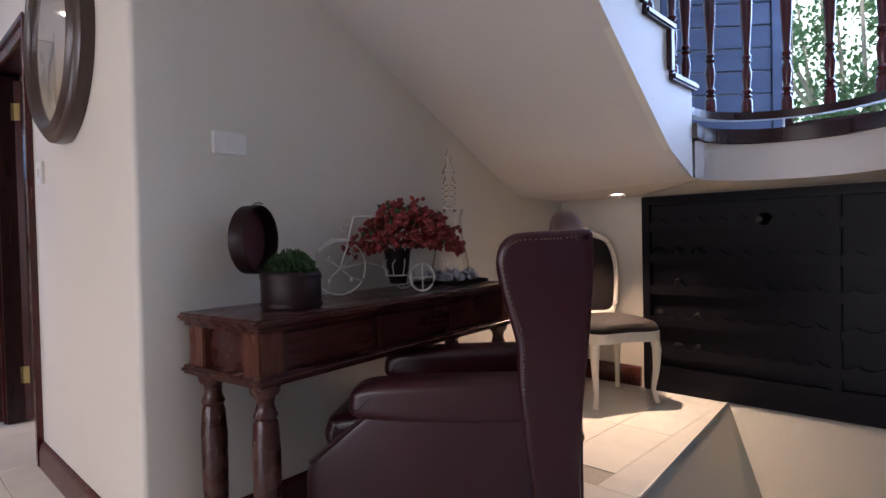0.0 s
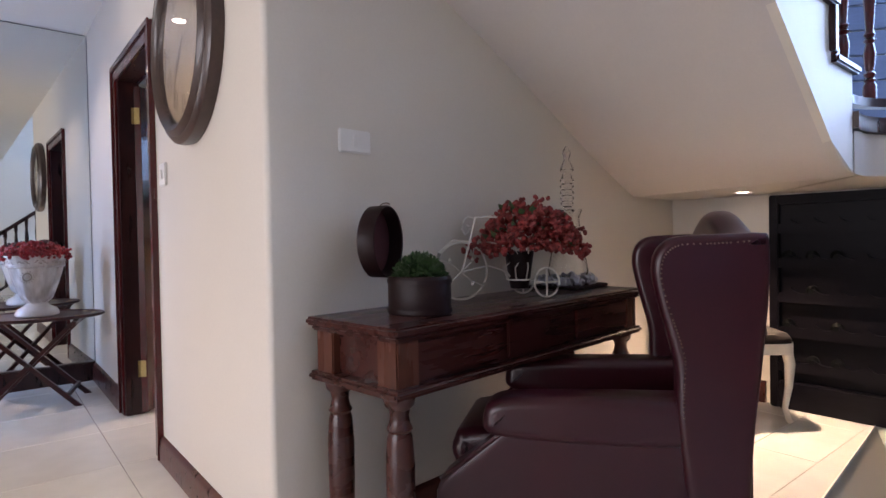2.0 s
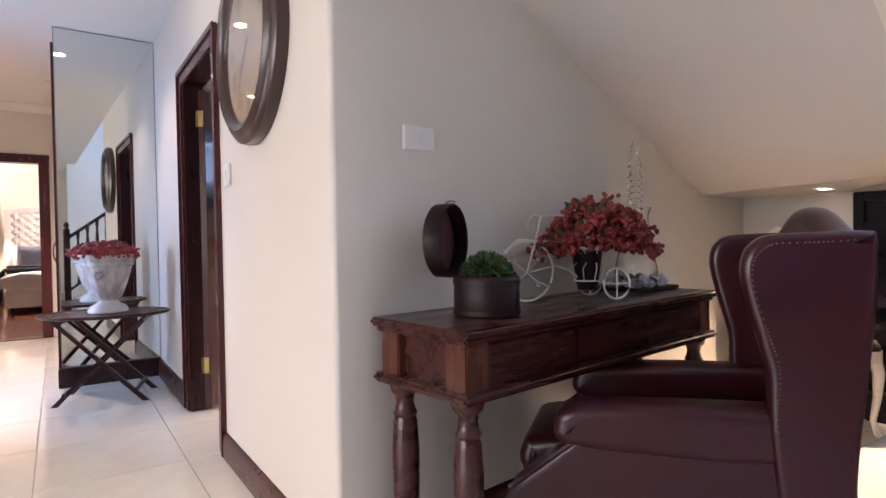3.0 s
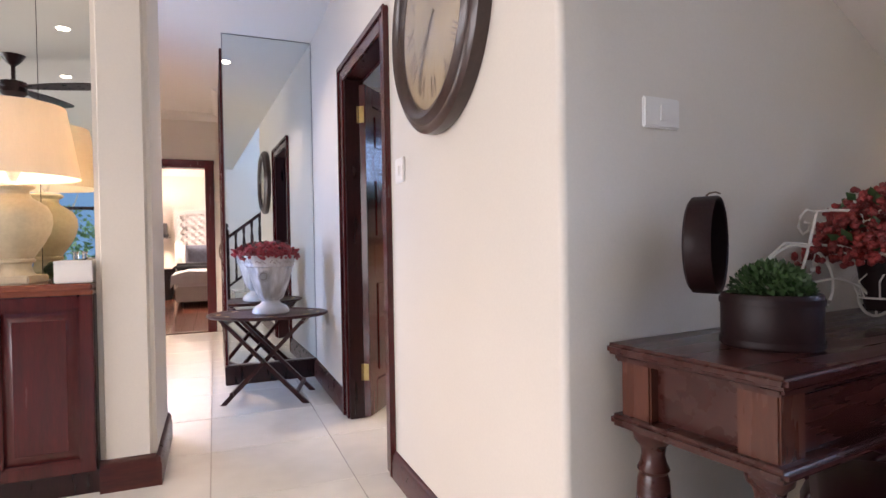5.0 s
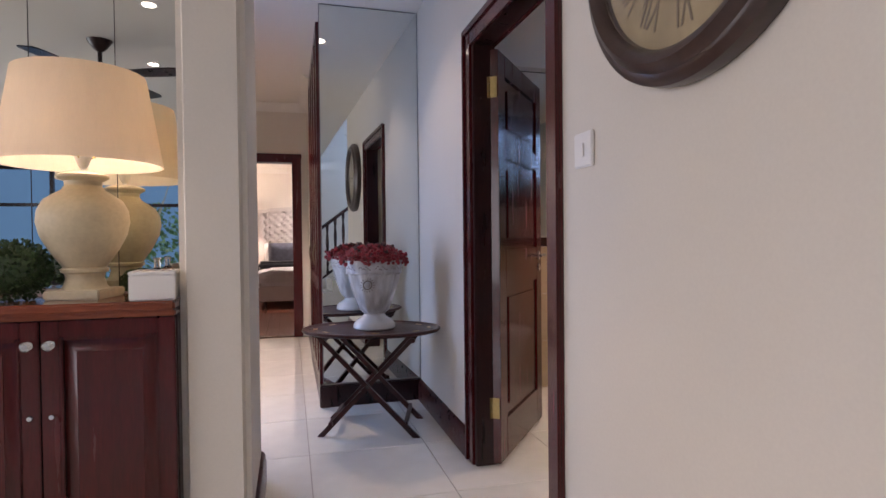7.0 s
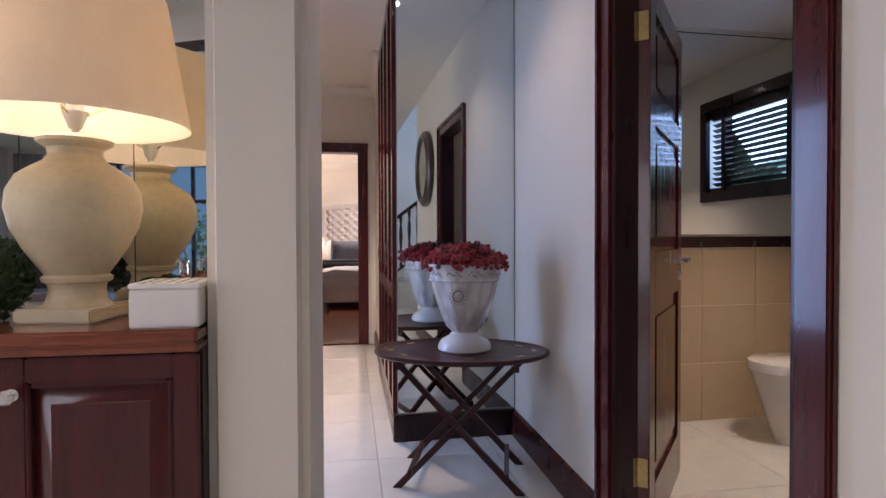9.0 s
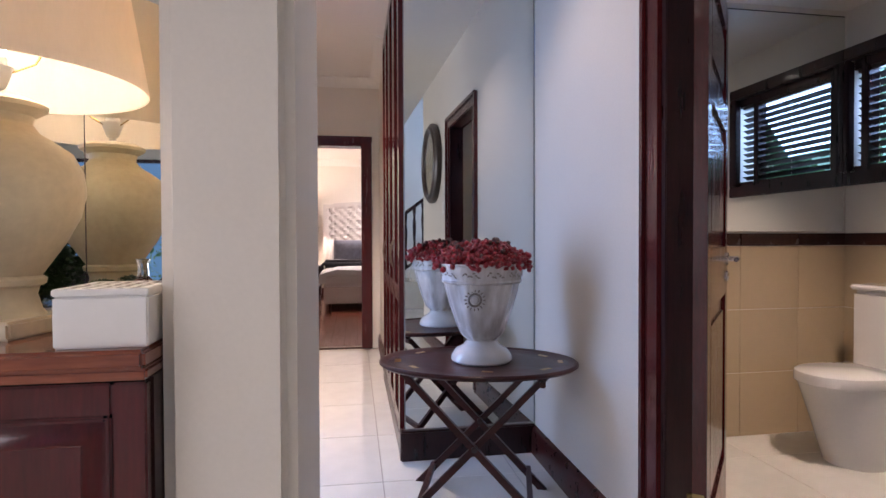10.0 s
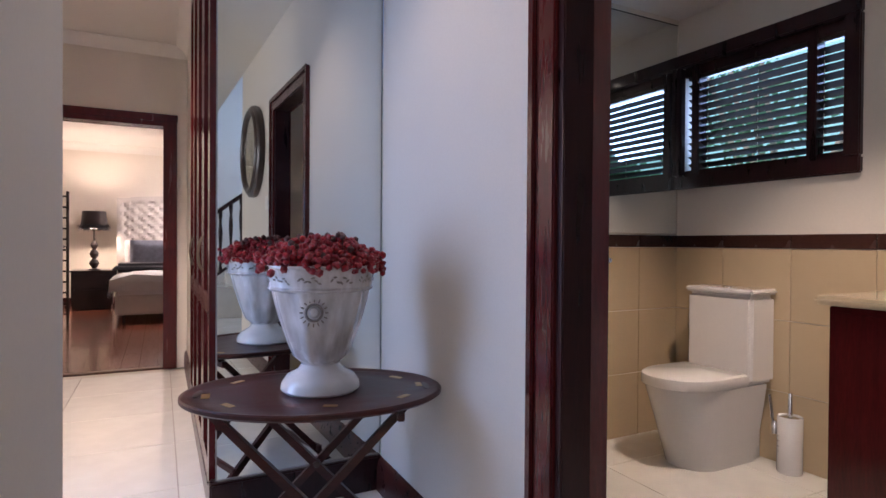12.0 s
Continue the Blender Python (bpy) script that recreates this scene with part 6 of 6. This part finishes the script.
def bed():
    b = thing("bed", pose(-13.92, 0.0, 0), "upholstered bed with a tall tufted headboard, made up", "bed")
    yl = -0.70
    yr = 1.18
    bm = B()
    box(bm, 0.10, 2.35, yl + 0.02, yr, 0.10, 0.36, 0.02)
    part("base", bm, tufted, b, "pale upholstered bed base")
    bm = B()
    box(bm, 0.10, 2.37, yl, yr, 0.36, 0.60, 0.06, seg=4)
    part("mattress", bm, linen, b)
    bm = B()
    n, k = 20, 10
    g = []
    for i in range(n + 1):
        x = 0.95 + 1.46 * i / n
        row = []
        for j in range(k + 1):
            t = j / k
            y = yl - 0.06 + 0.1 * t * 0 if j == 0 else yl + 0.02 + (yr - yl) * (t - 0.1) / 0.9
            drop = 0.36 + 0.04 * math.sin(i * 1.3) if j == 0 else 0.625 + 0.012 * math.sin(i * 0.9 + j * 1.7)
            if j == 1:
                y, drop = yl - 0.045, 0.56
            if i == n:
                drop = min(drop, 0.42)
            row.append(bm.verts.new((x, y, drop)))
        g.append(row)
    for a, c in zip(g, g[1:]):
        for j in range(k):
            bm.faces.new((a[j], a[j + 1], c[j + 1], c[j]))
    bmesh.ops.solidify(bm, geom=list(bm.faces), thickness=0.03)
    part("duvet", bm, linen, b, "white quilted duvet")
    bm = B()
    box(bm, 0.55, 1.12, yl - 0.05, yr, 0.595, 0.735, 0.05, seg=3)
    box(bm, 0.60, 1.08, yl - 0.075, yl - 0.03, 0.33, 0.68, 0.02)
    part("throw", bm, black_cloth, b, "black folded throw")
    for x in (0.2, 2.25):
        for y in (yl + 0.12, yr - 0.12):
            bm = B()
            lathe(bm, [(0.02, 0), (0.03, 0.10), (0.03, 0.11)], 10, (x, y, 0))
            part("leg", bm, black_wood, b)
    # headboard with a grid of buttoned diamonds
    bm = B()
    ny, nz = 60, 40
    y0, y1, z0, z1 = -0.76, 1.32, 0.3, 1.70

    def topz(y):
        t = (y - (y0 + y1) / 2) / ((y1 - y0) / 2)
        return 1.78 + 0.06 * (1 - t * t) if abs(t) < 0.82 else 1.78
    g = []
    for i in range(ny + 1):
        y = y0 + (y1 - y0) * i / ny
        row = []
        for j in range(nz + 1):
            z = z0 + (topz(y) - z0) * j / nz
            u, w = y / 0.17, z / 0.15
            puff = 0.055 * math.sqrt(abs(math.sin(math.pi * (u + w) / 1.0) * math.sin(math.pi * (u - w) / 1.0)))
            edge = min(i, ny - i, nz - j)
            row.append(bm.verts.new((0.07 + (puff if edge > 2 else 0.05), y, z)))
        g.append(row)
    for a, c in zip(g, g[1:]):
        for j in range(nz):
            bm.faces.new((a[j], a[j + 1], c[j + 1], c[j]))
    part("headboard", bm, tufted, b, "silver-grey button-tufted headboard")
    bm = B()
    box(bm, -0.06, 0.07, y0, y1, 0.1, 1.77, 0.01)
    part("headboard_back", bm, tufted, b)
    for k, (y, mat, nm) in enumerate(((-0.20, satin, "grey satin pillow"), (0.52, satin, "grey satin pillow"), (-0.28, linen, "white pillow"), (0.62, linen, "white pillow"))):
        pw = thing("pillow", pose(-13.92 + (0.40 if k < 2 else 0.24), y, 0.86, 0, -72, 0), nm + " leaning on the headboard", "pillow")
        bm = B()
        bmesh.ops.create_grid(bm, x_segments=14, y_segments=18, size=1.0)
        top_ = list(bm.verts)
        for v in top_:
            x, yy = v.co.x, v.co.y
            hgt = 0.085 * max(0, (1 - x ** 4)) ** 0.5 * max(0, (1 - yy ** 4)) ** 0.5
            v.co = (x * 0.24, yy * 0.36, hgt)
        r = bmesh.ops.duplicate(bm, geom=list(bm.faces))
        for v in [q for q in r["geom"] if isinstance(q, bmesh.types.BMVert)]:
            v.co.z = -v.co.z
        bmesh.ops.remove_doubles(bm, verts=bm.verts, dist=0.0005)
        part("cover", bm, mat, pw)


bed()


def nightstand():
    n = thing("nightstand", pose(-13.7, -1.08, 0), "black lacquered bedside cabinet", "nightstand")
    bm = B()
    box(bm, -0.24, 0.24, -0.28, 0.28, 0.06, 0.58, 0.006)
    part("body", bm, black_wood, n)
    for z in (0.10, 0.34):
        bm = B()
        box(bm, 0.24, 0.255, -0.26, 0.26, z, z + 0.21, 0.004)
        part("drawer", bm, black_wood, n)
    bm = B()
    box(bm, -0.26, 0.26, -0.30, 0.30, 0.58, 0.61, 0.005)
    part("top", bm, black_wood, n)
    bm = B()
    box(bm, -0.22, 0.22, -0.26, 0.26, 0.0, 0.06)
    part("plinth", bm, black_wood, n)
    l = thing("bedside_lamp", pose(-13.6, -1.06, 0.61), "black stacked-ball table lamp with a dark feather-trimmed shade", "lamp")
    bm = B()
    lathe(bm, [(0.08, 0), (0.085, 0.015), (0.03, 0.03), (0.055, 0.07), (0.075, 0.11), (0.055, 0.15), (0.025, 0.18), (0.055, 0.22), (0.068, 0.26), (0.05, 0.30), (0.025, 0.33), (0.048, 0.37), (0.055, 0.40), (0.035, 0.44), (0.015, 0.47), (0.012, 0.66)], 24)
    part("stem", bm, black_wood, l)
    bm = B()
    lathe(bm, [(0.19, 0.66), (0.191, 0.662), (0.165, 0.93), (0.163, 0.932), (0.161, 0.93), (0.187, 0.664)], 32, close=False)
    part("shade", bm, black_wood, l, "dark drum shade")
    rng = random.Random(5)
    bm = B()
    for k in range(500):
        a = rng.uniform(0, 6.283)
        p = Vector((0.19 * math.cos(a), 0.19 * math.sin(a), 0.70 + rng.uniform(-0.05, 0.03)))
        d = Vector((math.cos(a), math.sin(a), rng.uniform(-1.2, 0.2))).normalized()
        s = Vector((-math.sin(a), math.cos(a), 0)) * 0.008
        bm.faces.new([bm.verts.new(p + s), bm.verts.new(p - s), bm.verts.new(p + d * 0.065)])
    part("feather_trim", bm, black_cloth, l, "black feather trim")


nightstand()


def lattice_screen():
    s = thing("folding_screen", pose(-12.0, -1.50, 0, 0, 0, 76), "dark lattice folding screen standing in the bedroom", "screen")
    for x in (0.0, 0.26):
        bm = B()
        box(bm, x, x + 0.03, -0.015, 0.015, 0, 1.72, 0.004)
        part("post", bm, black_wood, s)
    for k in range(12):
        bm = B()
        box(bm, 0.03, 0.26, -0.006, 0.006, 0.10 + 0.14 * k, 0.125 + 0.14 * k, 0.003)
        part("slat", bm, black_wood, s)


lattice_screen()
area = HERE

# ---- tiles and planks ----


def tile_mesh(name, w, h, t, b, mat):
    bm = B()
    v0 = [(-w / 2, -h / 2, -t), (w / 2, -h / 2, -t), (w / 2, h / 2, -t), (-w / 2, h / 2, -t)]
    rings_ = [[bm.verts.new(p) for p in v0], [bm.verts.new((x, y, -b)) for x, y, z in v0], [bm.verts.new((x * (1 - 2 * b / w), y * (1 - 2 * b / h), 0)) for x, y, z in v0]]
    for a, c in zip(rings_, rings_[1:]):
        for i in range(4):
            bm.faces.new((a[i], a[(i + 1) % 4], c[(i + 1) % 4], c[i]))
    bm.faces.new(rings_[-1])
    return mesh_of(name, bm, mat, False)


def floor_tiles():
    s, gap = 0.61, 0.004
    full = tile_mesh("tile", s - gap, s - gap, 0.008, 0.0012, tile_mat)
    for i in range(-8, 10):
        for j in range(-6, 7):
            x, y = -3.80 + s * (i + 0.5), -0.19 + s * (j + 0.5)
            if x < -8.3 or x > 1.7 or y < -2.7 or y > 3.95:
                continue
            me = full
            if y + s / 2 > 2.09 and x + s / 2 > -1.07:
                if x - s / 2 > -1.07 or y - s / 2 > 2.09:
                    if y - s / 2 > 2.08 and x - s / 2 > -1.2 and x - s / 2 > -1.07:
                        continue
                    if y - s / 2 > 2.08 or x - s / 2 > -1.07:
                        lo_x, hi_x = x - s / 2, x + s / 2
                        lo_y, hi_y = y - s / 2, y + s / 2
                        if lo_y > 2.08:
                            hi_x = -1.066
                        else:
                            hi_y = 2.09
                        me = tile_mesh("tile", hi_x - lo_x - gap, hi_y - lo_y - gap, 0.008, 0.0012, tile_mat)
                        x, y = (lo_x + hi_x) / 2, (lo_y + hi_y) / 2
                else:
                    lo_y, hi_y = y - s / 2, 2.09
                    me = tile_mesh("tile", s - gap, hi_y - lo_y - gap, 0.008, 0.0012, tile_mat)
                    y = (lo_y + hi_y) / 2
            ob = new("tile", me)
            ob.parent, ob.matrix_basis = floor, pose(x, y, 0.0)


floor_tiles()
area = TOILET_ROOM
wall_tiling = thing("wall_tiling", pose(0, 0, 0), "beige ceramic wall tiles below a dark brown border", "wall tiles", kind="structure")


def toilet_tiles():
    w, h = 0.37, 0.356
    a = tile_mesh("wall_tile", w - 0.003, h - 0.003, 0.007, 0.001, wall_tile)
    bt = tile_mesh("border_tile", w - 0.004, 0.068, 0.010, 0.002, border_tile)
    for k in range(7):
        x = -5.290 + w * k
        for r in range(3):
            ob = new("wall_tile", a)
            ob.parent, ob.matrix_basis = wall_tiling, pose(x, 2.512, 0.356 * r + h / 2, 90, 0, 0)
        ob = new("border_tile", bt)
        ob.parent, ob.matrix_basis = wall_tiling, pose(x, 2.508, 1.104, 90, 0, 0)
    for k in range(5):
        y = 2.512 - 0.12 - w * k
        for r in range(3):
            ob = new("wall_tile", a)
            ob.parent, ob.matrix_basis = wall_tiling, pose(-5.412, y, 0.356 * r + h / 2, 90, 0, 90)
        ob = new("border_tile", bt)
        ob.parent, ob.matrix_basis = wall_tiling, pose(-5.408, y, 1.104, 90, 0, 90)


toilet_tiles()
area = HERE


def bedroom_planks():
    w, l = 0.14, 1.4
    full = tile_mesh("plank", l - 0.002, w - 0.002, 0.008, 0.001, bedroom_wood)
    half = tile_mesh("plank", l / 2 - 0.002, w - 0.002, 0.008, 0.001, bedroom_wood)
    for j in range(22):
        x = -8.285
        for i in range(5):
            me, ln = (half, l / 2) if (j % 2 and not i) else (full, l)
            if x - ln < -14.3:
                break
            ob = new("plank", me)
            ob.parent, ob.matrix_basis = floor_bedroom, pose(x - ln / 2, -1.75 + w * j, 0.0)
            x -= ln


bedroom_planks()
bm = B()
box(bm, -8.30, -8.24, -0.98, -0.24, -0.004, 0.004, 0.002)
piece("trim_threshold", bm, stud_mat, "thin metal threshold strip in the bedroom doorway", "trim")
for corners in ([(-1.066, 2.09), (-0.893, 2.096), (-1.05, 3.65), (-1.066, 3.65)], [(-0.893, 2.09), (3.0, 2.09), (3.0, 2.17), (-0.893, 2.096)]):
    bm = B()
    prism(bm, corners, -0.006, 0.0)
    piece("trim_well_edge", bm, tile_mat, "cut tile strip along the sunken well", "trim")
